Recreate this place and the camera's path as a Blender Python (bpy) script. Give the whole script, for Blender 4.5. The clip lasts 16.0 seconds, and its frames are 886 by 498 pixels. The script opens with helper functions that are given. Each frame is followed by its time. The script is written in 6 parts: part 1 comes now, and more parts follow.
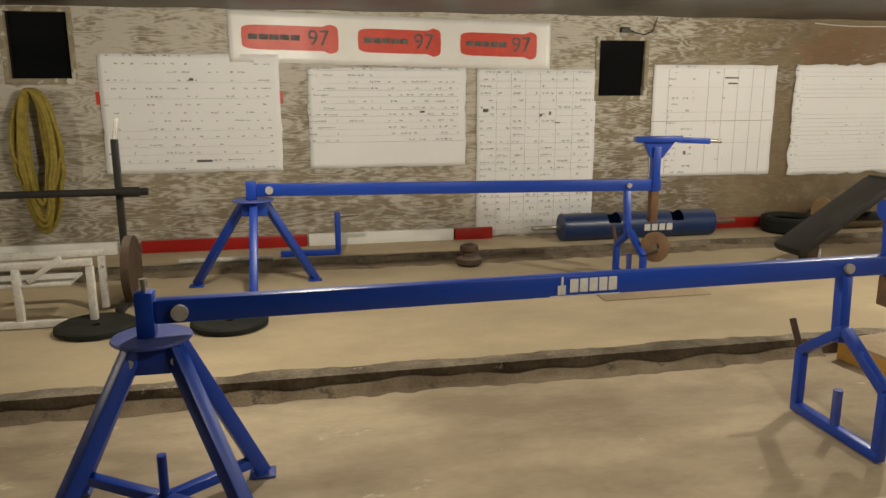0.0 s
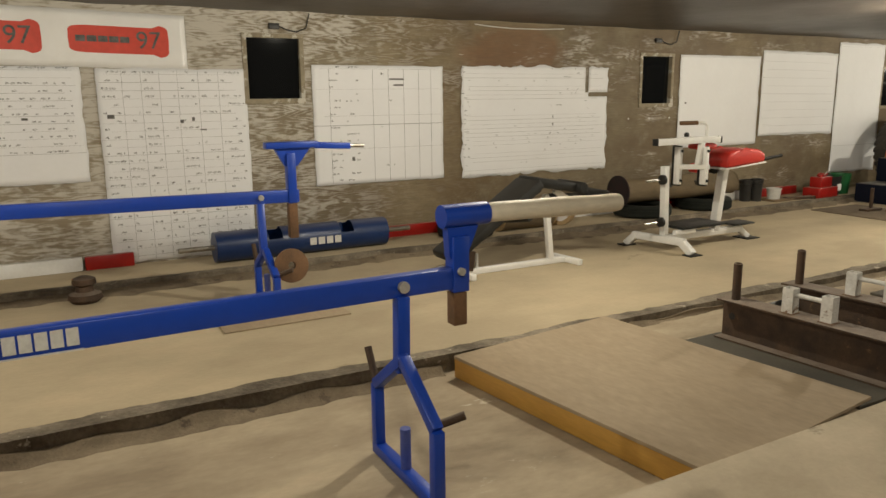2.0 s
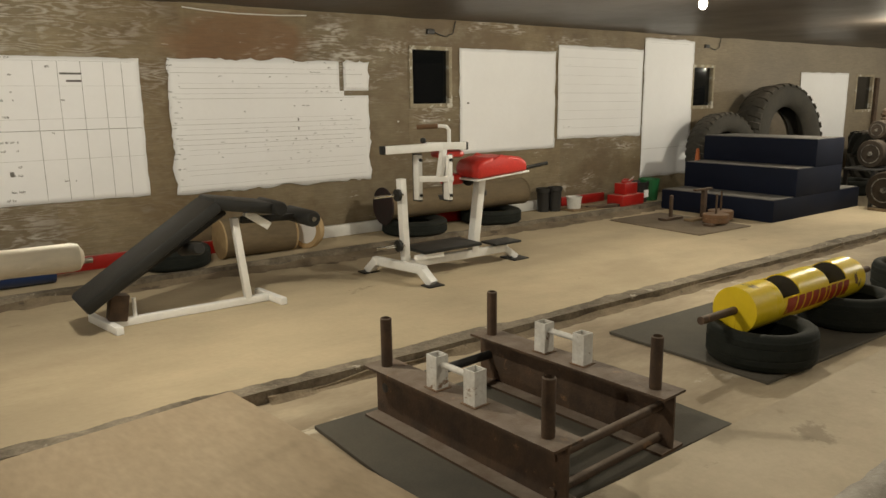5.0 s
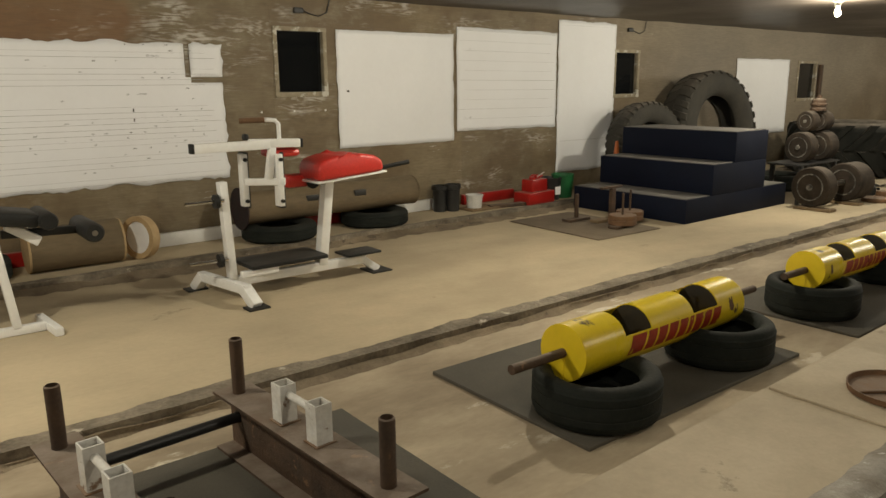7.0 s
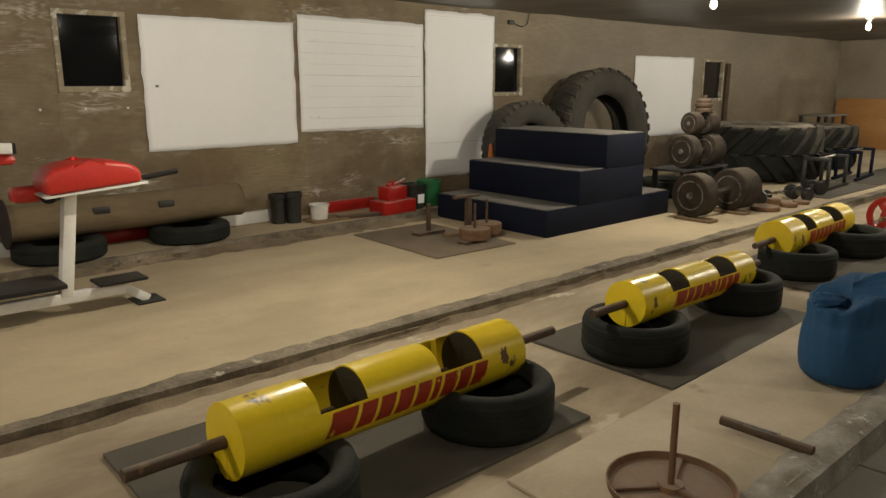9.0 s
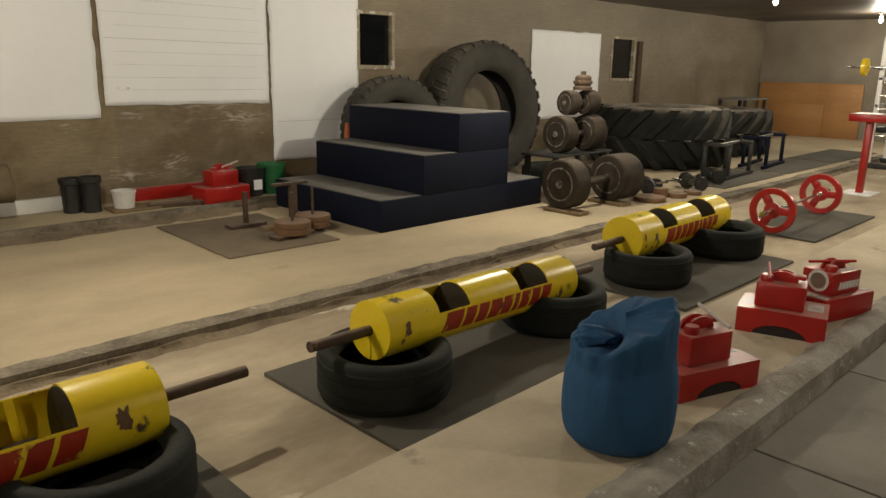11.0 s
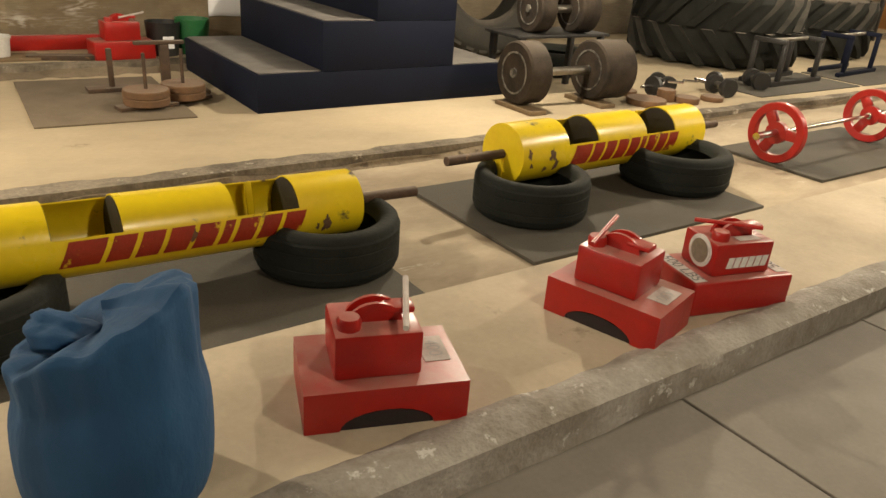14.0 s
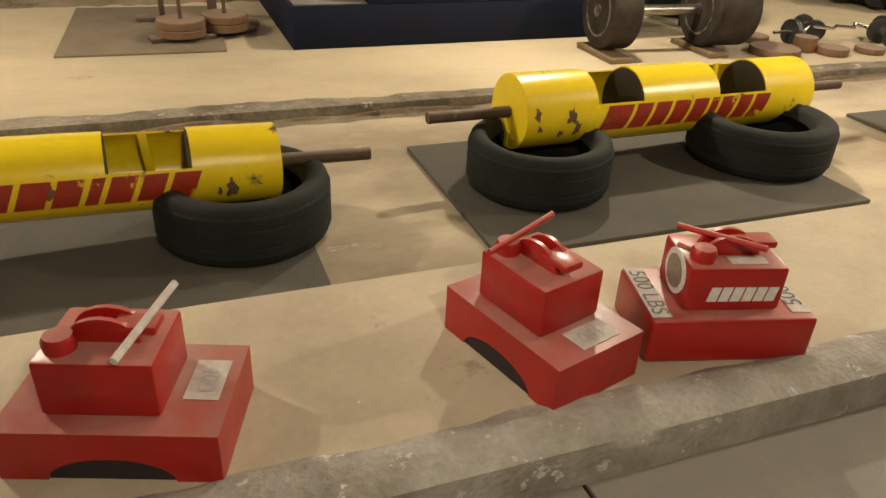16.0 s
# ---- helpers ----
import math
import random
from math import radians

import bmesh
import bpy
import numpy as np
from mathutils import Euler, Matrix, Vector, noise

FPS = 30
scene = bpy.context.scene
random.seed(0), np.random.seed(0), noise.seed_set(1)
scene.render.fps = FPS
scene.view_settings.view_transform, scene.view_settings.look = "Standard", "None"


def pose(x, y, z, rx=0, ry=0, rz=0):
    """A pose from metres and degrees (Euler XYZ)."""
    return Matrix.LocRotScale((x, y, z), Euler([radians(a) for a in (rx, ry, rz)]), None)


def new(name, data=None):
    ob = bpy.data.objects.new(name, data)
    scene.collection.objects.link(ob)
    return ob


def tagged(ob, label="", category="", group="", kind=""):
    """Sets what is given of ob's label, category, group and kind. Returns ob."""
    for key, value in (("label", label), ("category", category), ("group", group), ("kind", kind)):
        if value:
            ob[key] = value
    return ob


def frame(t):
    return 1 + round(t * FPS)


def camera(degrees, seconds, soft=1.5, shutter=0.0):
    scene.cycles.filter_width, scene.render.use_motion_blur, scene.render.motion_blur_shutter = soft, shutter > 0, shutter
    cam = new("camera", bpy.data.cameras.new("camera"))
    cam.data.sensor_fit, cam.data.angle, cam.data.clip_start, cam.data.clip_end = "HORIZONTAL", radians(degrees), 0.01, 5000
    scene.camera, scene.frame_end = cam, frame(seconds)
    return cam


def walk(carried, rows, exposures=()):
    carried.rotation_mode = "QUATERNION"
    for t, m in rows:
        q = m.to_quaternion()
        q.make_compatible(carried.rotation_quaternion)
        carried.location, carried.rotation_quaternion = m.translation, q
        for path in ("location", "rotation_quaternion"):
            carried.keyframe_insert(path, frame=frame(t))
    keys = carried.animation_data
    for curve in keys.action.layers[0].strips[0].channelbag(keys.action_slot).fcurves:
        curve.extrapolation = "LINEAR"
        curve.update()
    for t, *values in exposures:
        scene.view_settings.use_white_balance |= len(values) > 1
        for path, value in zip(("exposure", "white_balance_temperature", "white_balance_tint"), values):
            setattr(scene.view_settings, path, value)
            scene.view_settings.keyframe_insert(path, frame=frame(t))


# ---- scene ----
cam = camera(62.2, 16.0)
# seconds, place, turn (degrees)
PATH = [
    (0.0, -0.130, 0.035, 1.714, 77.74, 0.15, -11.57),
    (0.5, 0.189, 0.150, 1.674, 78.15, 1.25, -17.10),
    (1.0, 0.552, 0.179, 1.663, 77.50, 0.83, -19.22),
    (1.5, 0.896, 0.250, 1.634, 77.96, 0.05, -24.51),
    (2.0, 1.252, 0.351, 1.632, 78.37, 0.61, -28.93),
    (2.5, 1.669, 0.368, 1.632, 77.69, 0.26, -29.36),
    (3.0, 2.060, 0.456, 1.590, 77.77, -0.26, -33.18),
    (3.5, 2.401, 0.533, 1.587, 78.49, 0.89, -36.46),
    (4.0, 2.754, 0.538, 1.584, 78.41, 0.42, -35.57),
    (6.5, 4.427, 0.742, 1.596, 77.92, 1.03, -38.86),
    (7.0, 4.809, 0.703, 1.599, 77.32, 0.53, -38.44),
    (7.5, 5.177, 0.733, 1.582, 77.56, 0.06, -39.09),
    (8.0, 5.539, 0.744, 1.582, 77.60, 0.79, -40.10),
    (8.5, 5.920, 0.689, 1.588, 76.78, 0.73, -39.31),
    (9.0, 6.342, 0.680, 1.569, 77.16, 0.04, -41.77),
    (9.5, 6.735, 0.644, 1.547, 77.50, 0.16, -41.83),
    (10.0, 7.112, 0.634, 1.518, 76.99, -0.91, -43.99),
    (12.5, 9.003, 0.547, 1.416, 72.98, -1.62, -44.26),
    (13.0, 9.306, 0.525, 1.396, 70.46, -3.38, -41.20),
    (13.5, 9.607, 0.509, 1.381, 68.92, -3.36, -38.33),
    (14.0, 9.932, 0.456, 1.370, 65.98, -4.08, -34.42),
    (14.5, 10.259, 0.484, 1.335, 64.62, -3.43, -31.78),
    (15.0, 10.543, 0.508, 1.322, 63.12, -2.94, -28.69),
    (15.5, 10.809, 0.520, 1.304, 60.81, -3.27, -23.60),
    (16.0, 11.013, 0.604, 1.295, 60.52, -2.59, -20.19),
]
# the clip's camera brightens its picture as it tilts down at the end
EXPOSURES = [(0.0, 0.08, 6500, 10), (1.2, 0.08, 6500, 10), (2.5, -0.06, 6450, 9), (4.0, -0.06, 6450, 9), (6.8, -0.12, 6450, 8), (9.0, -0.24, 6450, 10), (10.2, -0.20, 6450, 10), (12.5, -0.02, 6650, 11), (13.0, 0.32, 6750, 12), (13.5, 0.60, 6850, 12), (14.0, 0.70, 6950, 13), (14.8, 0.74, 6950, 12), (16.0, 0.68, 6950, 12)]
walk(cam, [(t, pose(x, y, z, rx, ry, rz)) for t, x, y, z, rx, ry, rz in PATH], EXPOSURES)

# ---- light ----
world = bpy.data.worlds.new("night")
scene.world = world
world.use_nodes = True
world.node_tree.nodes["Background"].inputs[0].default_value = (0.010, 0.012, 0.018, 1)
world.node_tree.nodes["Background"].inputs[1].default_value = 0.3
BULB_WATTS = 140.0
BULBS = [(-4.8, 4.5), (-0.2, 4.5), (4.35, 4.5), (8.98, 4.45), (13.6, 4.68), (18.2, 4.8), (22.8, 4.8), (1.8, 1.4), (6.6, 0.9), (11.5, -0.2), (15.3, 1.9), (19.9, 1.9)]
CEIL = 2.47
for bx, by in BULBS:
    lamp = bpy.data.lights.new("bulb_light", "POINT")
    lamp.energy, lamp.color, lamp.shadow_soft_size = BULB_WATTS * ((0.65 if bx < -2 else 0.85 if bx < 2 else 1.0 if bx < 16 else 0.7) if by > 3 else 0.62 if bx < 3 else 0.45 if bx < 10 else 0.6 if bx < 12 else 0.95), (1.0, 0.915, 0.735), 0.04
    new("bulb_light", lamp).location = (bx, by, CEIL - 0.26)


# ---- materials ----
def material(name, colour, other=None, rough=0.7, metal=0.0, scale=6.0, amount=0.5, grain=60.0, bump=0.15, stretch=(1, 1, 1), spots=None, spot_scale=3.0, spot_at=0.62, random_tint=0.0, dust=0.0, speck=0.3, gloss=0.5):
    """Two scales of noise between two colours, fine relief, and patches of a third colour (wear, stains)."""
    m = bpy.data.materials.new(name)
    m.use_nodes = True
    n, l = m.node_tree.nodes, m.node_tree.links
    bsdf = n["Principled BSDF"]
    other = other or tuple(c * 0.75 for c in colour)
    tex = n.new("ShaderNodeTexCoord")
    mp = n.new("ShaderNodeMapping")
    mp.inputs["Scale"].default_value = stretch
    l.new(tex.outputs["Object"], mp.inputs[0])
    big = n.new("ShaderNodeTexNoise")
    big.inputs["Scale"].default_value, big.inputs["Detail"].default_value, big.inputs["Roughness"].default_value = scale, 6, 0.62
    fine = n.new("ShaderNodeTexNoise")
    fine.inputs["Scale"].default_value, fine.inputs["Detail"].default_value = grain, 4
    l.new(mp.outputs[0], big.inputs["Vector"])
    l.new(mp.outputs[0], fine.inputs["Vector"])
    ramp = n.new("ShaderNodeMapRange")
    ramp.inputs["From Min"].default_value, ramp.inputs["From Max"].default_value = 0.32, 0.68
    ramp.inputs["To Max"].default_value = amount * 2
    l.new(big.outputs["Fac"], ramp.inputs["Value"])
    mix = n.new("ShaderNodeMix")
    mix.data_type = "RGBA"
    mix.clamp_factor = True
    mix.inputs[6].default_value, mix.inputs[7].default_value = (*colour, 1), (*other, 1)
    l.new(ramp.outputs[0], mix.inputs[0])
    out = mix.outputs[2]
    grainmix = n.new("ShaderNodeMix")
    grainmix.data_type, grainmix.blend_type = "RGBA", "MULTIPLY"
    grainmix.inputs[0].default_value = speck
    gr = n.new("ShaderNodeMapRange")
    gr.inputs["From Min"].default_value, gr.inputs["From Max"].default_value = 0.25, 0.75
    gr.inputs["To Min"].default_value, gr.inputs["To Max"].default_value = 0.55, 1.25
    l.new(fine.outputs["Fac"], gr.inputs["Value"])
    l.new(out, grainmix.inputs[6])
    l.new(gr.outputs[0], grainmix.inputs[7])
    out = grainmix.outputs[2]
    if spots:
        sp = n.new("ShaderNodeTexNoise")
        sp.inputs["Scale"].default_value, sp.inputs["Detail"].default_value, sp.inputs["Roughness"].default_value = spot_scale, 8, 0.7
        l.new(mp.outputs[0], sp.inputs["Vector"])
        st = n.new("ShaderNodeMapRange")
        st.inputs["From Min"].default_value, st.inputs["From Max"].default_value = spot_at, spot_at + 0.05
        l.new(sp.outputs["Fac"], st.inputs["Value"])
        smix = n.new("ShaderNodeMix")
        smix.data_type = "RGBA"
        smix.inputs[7].default_value = (*spots, 1)
        l.new(st.outputs[0], smix.inputs[0])
        l.new(out, smix.inputs[6])
        out = smix.outputs[2]
    if dust:
        geo = n.new("ShaderNodeNewGeometry")
        sep = n.new("ShaderNodeSeparateXYZ")
        l.new(geo.outputs["Normal"], sep.inputs[0])
        dn = n.new("ShaderNodeMath")
        dn.operation, dn.use_clamp = "MULTIPLY", True
        df = n.new("ShaderNodeMath")
        df.operation = "MULTIPLY_ADD"
        df.inputs[1].default_value, df.inputs[2].default_value = 0.65, 0.3
        l.new(ramp.outputs[0], df.inputs[0])
        dr = n.new("ShaderNodeMapRange")
        dr.inputs["From Min"].default_value, dr.inputs["From Max"].default_value, dr.inputs["To Max"].default_value = 0.6, 1.0, dust
        l.new(sep.outputs["Z"], dr.inputs["Value"])
        l.new(dr.outputs[0], dn.inputs[0])
        l.new(df.outputs[0], dn.inputs[1])
        dm = n.new("ShaderNodeMix")
        dm.data_type = "RGBA"
        dm.inputs[7].default_value = (0.52, 0.44, 0.36, 1)
        l.new(dn.outputs[0], dm.inputs[0])
        l.new(out, dm.inputs[6])
        out = dm.outputs[2]
    if random_tint:
        info = n.new("ShaderNodeObjectInfo")
        hsv = n.new("ShaderNodeHueSaturation")
        mr = n.new("ShaderNodeMapRange")
        mr.inputs["To Min"].default_value, mr.inputs["To Max"].default_value = 1 - random_tint, 1 + random_tint
        l.new(info.outputs["Random"], mr.inputs["Value"])
        l.new(mr.outputs[0], hsv.inputs["Value"])
        l.new(out, hsv.inputs["Color"])
        out = hsv.outputs[0]
    l.new(out, bsdf.inputs["Base Color"])
    rr = n.new("ShaderNodeMapRange")
    rr.inputs["To Min"].default_value, rr.inputs["To Max"].default_value = max(0.05, rough - 0.12), min(1.0, rough + 0.12)
    l.new(big.outputs["Fac"], rr.inputs["Value"])
    l.new(rr.outputs[0], bsdf.inputs["Roughness"])
    bsdf.inputs["Metallic"].default_value = metal
    bsdf.inputs["Specular IOR Level"].default_value = gloss
    if bump:
        b = n.new("ShaderNodeBump")
        b.inputs["Strength"].default_value, b.inputs["Distance"].default_value = bump, 0.01
        add = n.new("ShaderNodeMath")
        add.operation = "ADD"
        l.new(big.outputs["Fac"], add.inputs[0])
        l.new(fine.outputs["Fac"], add.inputs[1])
        l.new(add.outputs[0], b.inputs["Height"])
        l.new(b.outputs[0], bsdf.inputs["Normal"])
    return m


def plywood_wall_material():
    """Old plywood: mottled brown veneer with a cathedral figure, flaking whitewash caught in the grain (thick in the west), a rust-brown stain, and grey weathering in the east."""
    m = bpy.data.materials.new("old_plywood")
    m.use_nodes = True
    n, l = m.node_tree.nodes, m.node_tree.links
    bsdf = n["Principled BSDF"]
    pos = n.new("ShaderNodeNewGeometry").outputs["Position"]

    def link(value, socket):
        if isinstance(value, (int, float)):
            socket.default_value = value
        elif isinstance(value, tuple):
            socket.default_value = (*value, 1)
        else:
            l.new(value, socket)

    def calc(op, a, b=0.0, c=0.0):
        node = n.new("ShaderNodeMath")
        node.operation = op
        for value, socket in zip((a, b, c), node.inputs):
            link(value, socket)
        return node.outputs[0]

    def span(value, f0, f1, t0=0.0, t1=1.0):
        node = n.new("ShaderNodeMapRange")
        for value, socket in zip((value, f0, f1, t0, t1), node.inputs):
            link(value, socket)
        return node.outputs[0]

    def cloud(stretch, scale, detail=5, rough=0.6, shift=(0, 0, 0)):
        mp = n.new("ShaderNodeMapping")
        mp.inputs["Scale"].default_value, mp.inputs["Location"].default_value = stretch, shift
        l.new(pos, mp.inputs[0])
        node = n.new("ShaderNodeTexNoise")
        node.inputs["Scale"].default_value, node.inputs["Detail"].default_value, node.inputs["Roughness"].default_value = scale, detail, rough
        l.new(mp.outputs[0], node.inputs["Vector"])
        return node.outputs["Fac"]

    def blend(fac, a, b, kind="MIX"):
        node = n.new("ShaderNodeMix")
        node.data_type, node.blend_type = "RGBA", kind
        link(fac, node.inputs[0])
        link(a, node.inputs[6])
        link(b, node.inputs[7])
        return node.outputs[2]

    sep = n.new("ShaderNodeSeparateXYZ")
    l.new(pos, sep.inputs[0])
    x, z = sep.outputs["X"], sep.outputs["Z"]
    broad = cloud((0.6, 1, 1), 1.1, 5, 0.6)
    patch = cloud((1, 1, 1.3), 2.9, 7, 0.66, (4, 0, 2))
    fibre = cloud((1.0, 1, 14), 7.0, 4, 0.7)
    info = n.new("ShaderNodeObjectInfo")
    tone = blend(span(broad, 0.38, 0.62), (0.165, 0.115, 0.058), (0.265, 0.215, 0.135))
    tone = blend(span(patch, 0.5, 0.66, 0.0, 0.6), tone, (0.125, 0.082, 0.04))
    tone = blend(span(patch, 0.46, 0.34, 0.0, 0.55), tone, (0.31, 0.265, 0.18))
    tone = blend(1.0, tone, blend(info.outputs["Random"], (0.86, 0.86, 0.88), (1.1, 1.08, 1.04)), "MULTIPLY")
    # rust-brown stain under the ceiling
    dx, dz = calc("DIVIDE", calc("SUBTRACT", x, 6.25), 0.75), calc("DIVIDE", calc("SUBTRACT", z, 2.12), 0.33)
    dist = calc("ADD", calc("SQRT", calc("ADD", calc("MULTIPLY", dx, dx), calc("MULTIPLY", dz, dz))), calc("MULTIPLY_ADD", patch, 1.4, -0.7))
    tone = blend(span(dist, 1.1, 0.7, 0.0, 0.6), tone, (0.20, 0.085, 0.03))
    # grey weathering towards the east end and the ceiling
    grey = calc("MULTIPLY", span(x, 11.5, 15.5), span(calc("ADD", z, patch), 1.1, 2.3, 0.35, 0.9))
    tone = blend(grey, tone, blend(span(broad, 0.35, 0.65), (0.215, 0.178, 0.13), (0.31, 0.268, 0.205)))
    tone = blend(span(fibre, 0.3, 0.7, 0.0, 0.42), tone, (0.075, 0.055, 0.032))
    tone = blend(span(x, 5.0, 2.0, 0.0, 0.35), tone, (0.34, 0.30, 0.235))
    # whitewash left in the figure of the veneer
    figure = calc("MULTIPLY_ADD", calc("SINE", calc("MULTIPLY", cloud((0.42, 1, 2.2), 1.9, 4, 0.5, (9, 0, 3)), 120.0)), 0.5, 0.5)
    flake = cloud((0.7, 1, 2.0), 5.5, 8, 0.72)
    cover = calc("MULTIPLY", span(calc("MULTIPLY_ADD", broad, 3.0, x), 7.3, 4.2), span(z, 0.7, 1.9, 0.5, 1.0))
    scuff = calc("MULTIPLY", span(cloud((0.5, 1, 1.4), 1.9, 4, 0.6, (2, 0, 7)), 0.52, 0.66), span(x, 15.0, 12.0, 0.05, 0.45))
    cover = calc("MAXIMUM", cover, scuff)
    paint = calc("ADD", calc("MULTIPLY", figure, 0.24), calc("ADD", calc("MULTIPLY_ADD", patch, 1.1, -0.48), calc("ADD", flake, calc("MULTIPLY", cover, 0.32))))
    white = calc("MULTIPLY", span(paint, 0.74, 1.04), span(cover, 0.05, 0.5))
    tone = blend(calc("MULTIPLY", white, 0.72), tone, (0.62, 0.585, 0.52))
    # a few peeled streaks of pale paint
    peel = span(cloud((0.5, 1, 3.2), 5.0, 9, 0.72, (1, 0, 8)), 0.655, 0.685)
    tone = blend(calc("MULTIPLY", peel, span(x, 14.5, 11.5, 0.08, 0.7)), tone, (0.55, 0.52, 0.46))
    l.new(tone, bsdf.inputs["Base Color"])
    l.new(span(broad, 0.3, 0.7, 0.55, 0.82), bsdf.inputs["Roughness"])
    bump = n.new("ShaderNodeBump")
    bump.inputs["Strength"].default_value, bump.inputs["Distance"].default_value = 0.3, 0.006
    l.new(calc("ADD", calc("MULTIPLY", white, 0.4), fibre), bump.inputs["Height"])
    l.new(bump.outputs[0], bsdf.inputs["Normal"])
    return m


M_WALL = plywood_wall_material()
M_PLASTER = material("grey_board", (0.27, 0.235, 0.185), (0.19, 0.155, 0.115), rough=0.8, scale=0.9, spots=(0.32, 0.285, 0.23), spot_scale=1.4, spot_at=0.68)
M_CEIL = material("dark_ceiling", (0.085, 0.068, 0.054), (0.058, 0.047, 0.038), rough=0.42, scale=0.9, grain=14, bump=0.25)
# for walls never in view; dark so that less light bounces back
M_UNSEENWALL = material("dark_unseen_wall", (0.14, 0.115, 0.085), (0.10, 0.08, 0.06), rough=0.85, scale=1.2)
M_FLOOR = material("dusty_concrete", (0.56, 0.46, 0.305), (0.37, 0.30, 0.20), rough=0.85, scale=0.7, amount=0.6, grain=45, bump=0.07, speck=0.12, stretch=(0.6, 1, 1), spots=(0.30, 0.235, 0.155), spot_scale=1.7, spot_at=0.64)
M_GUTTER = material("pale_concrete", (0.52, 0.43, 0.30), (0.28, 0.22, 0.15), rough=0.85, scale=1.5, amount=0.6, grain=40, bump=0.16, speck=0.15, stretch=(0.5, 1, 1), spots=(0.60, 0.535, 0.42), spot_scale=2.6, spot_at=0.61)
M_FRONT = material("worn_concrete", (0.54, 0.455, 0.33), (0.37, 0.305, 0.215), rough=0.85, scale=1.3, amount=0.5, grain=50, bump=0.09, speck=0.13, spots=(0.31, 0.255, 0.18), spot_scale=2.2, spot_at=0.62)
M_KERB = material("rough_kerb", (0.31, 0.262, 0.195), (0.115, 0.092, 0.066), rough=0.95, scale=3.2, amount=0.6, grain=42, bump=0.9, speck=0.6, spots=(0.46, 0.41, 0.33), spot_scale=8, spot_at=0.62)
M_KERB_PALE = material("pale_rough_kerb", (0.40, 0.37, 0.325), (0.235, 0.205, 0.165), rough=0.9, scale=6, amount=0.55, grain=60, bump=0.7, spots=(0.55, 0.53, 0.49), spot_scale=14, spot_at=0.60)
M_DIRT = material("caked_dirt", (0.125, 0.092, 0.058), (0.27, 0.212, 0.142), rough=1.0, scale=2.6, amount=0.55, grain=60, bump=0.5, speck=0.35, spots=(0.10, 0.075, 0.05), spot_scale=6, spot_at=0.58)
M_IRON = material("dark_iron", (0.058, 0.043, 0.031), (0.022, 0.018, 0.015), rough=0.8, metal=0.0, gloss=0.2, scale=6, grain=60, bump=0.2, spots=(0.10, 0.075, 0.05), spot_scale=6, spot_at=0.69, dust=0.22)
M_AISLE = material("grey_concrete", (0.245, 0.22, 0.185), (0.17, 0.15, 0.122), rough=0.75, scale=1.4, amount=0.5, grain=60, bump=0.08, speck=0.15, spots=(0.30, 0.27, 0.225), spot_scale=1.8, spot_at=0.64, random_tint=0.06)
M_BLUE = material("blue_paint", (0.007, 0.052, 0.40), (0.007, 0.042, 0.31), speck=0.1, rough=0.38, scale=3, amount=0.4, grain=25, bump=0.04, spots=(0.03, 0.05, 0.22), spot_scale=7, spot_at=0.72)
M_BLUE_DUSTY = material("dusty_blue_paint", (0.03, 0.06, 0.34), (0.10, 0.12, 0.28), rough=0.55, scale=8, amount=0.4, grain=40, bump=0.05)
M_NAVY = material("navy_paint", (0.003, 0.005, 0.015), (0.005, 0.008, 0.021), speck=0.1, gloss=0.2, rough=0.75, scale=2, grain=30, bump=0.08, spots=(0.02, 0.022, 0.04), spot_scale=5, spot_at=0.72)
M_TREAD = material("dusty_carpet", (0.20, 0.185, 0.165), (0.13, 0.12, 0.11), rough=0.95, scale=5, grain=120, bump=0.3)
M_STEEL = material("bare_steel", (0.42, 0.40, 0.36), (0.28, 0.25, 0.21), rough=0.38, metal=1.0, scale=9, grain=60, bump=0.05)
M_CHROME = material("chrome", (0.72, 0.70, 0.66), (0.6, 0.58, 0.55), rough=0.22, metal=1.0, scale=8, grain=80, bump=0.02)
M_RUST = material("rusty_steel", (0.105, 0.062, 0.036), (0.060, 0.040, 0.028), rough=0.78, metal=0.25, scale=7, amount=0.55, grain=70, bump=0.3, spots=(0.19, 0.11, 0.055), spot_scale=9, spot_at=0.62, dust=0.45)
M_RUSTB = material("brown_rust", (0.20, 0.105, 0.05), (0.13, 0.075, 0.04), rough=0.8, metal=0.2, scale=8, grain=70, bump=0.25, dust=0.35)
M_WHITE = material("white_paint", (0.82, 0.815, 0.80), (0.74, 0.725, 0.69), speck=0.1, rough=0.4, scale=4, amount=0.35, grain=40, bump=0.03, spots=(0.45, 0.40, 0.33), spot_scale=10, spot_at=0.75)
M_WHITE_WORN = material("chipped_white_paint", (0.70, 0.69, 0.66), (0.55, 0.52, 0.47), rough=0.6, scale=9, grain=50, bump=0.2, spots=(0.20, 0.12, 0.07), spot_scale=13, spot_at=0.60)
M_PAD = material("taped_foam", (0.70, 0.63, 0.50), (0.56, 0.48, 0.36), rough=0.6, scale=5, amount=0.4, grain=40, bump=0.2, stretch=(0.5, 1, 1), spots=(0.84, 0.82, 0.77), spot_scale=3.2, spot_at=0.54)
M_BLACK = material("black_vinyl", (0.012, 0.012, 0.0115), (0.02, 0.0195, 0.018), gloss=0.3, rough=0.55, scale=6, grain=60, bump=0.1, dust=0.05)
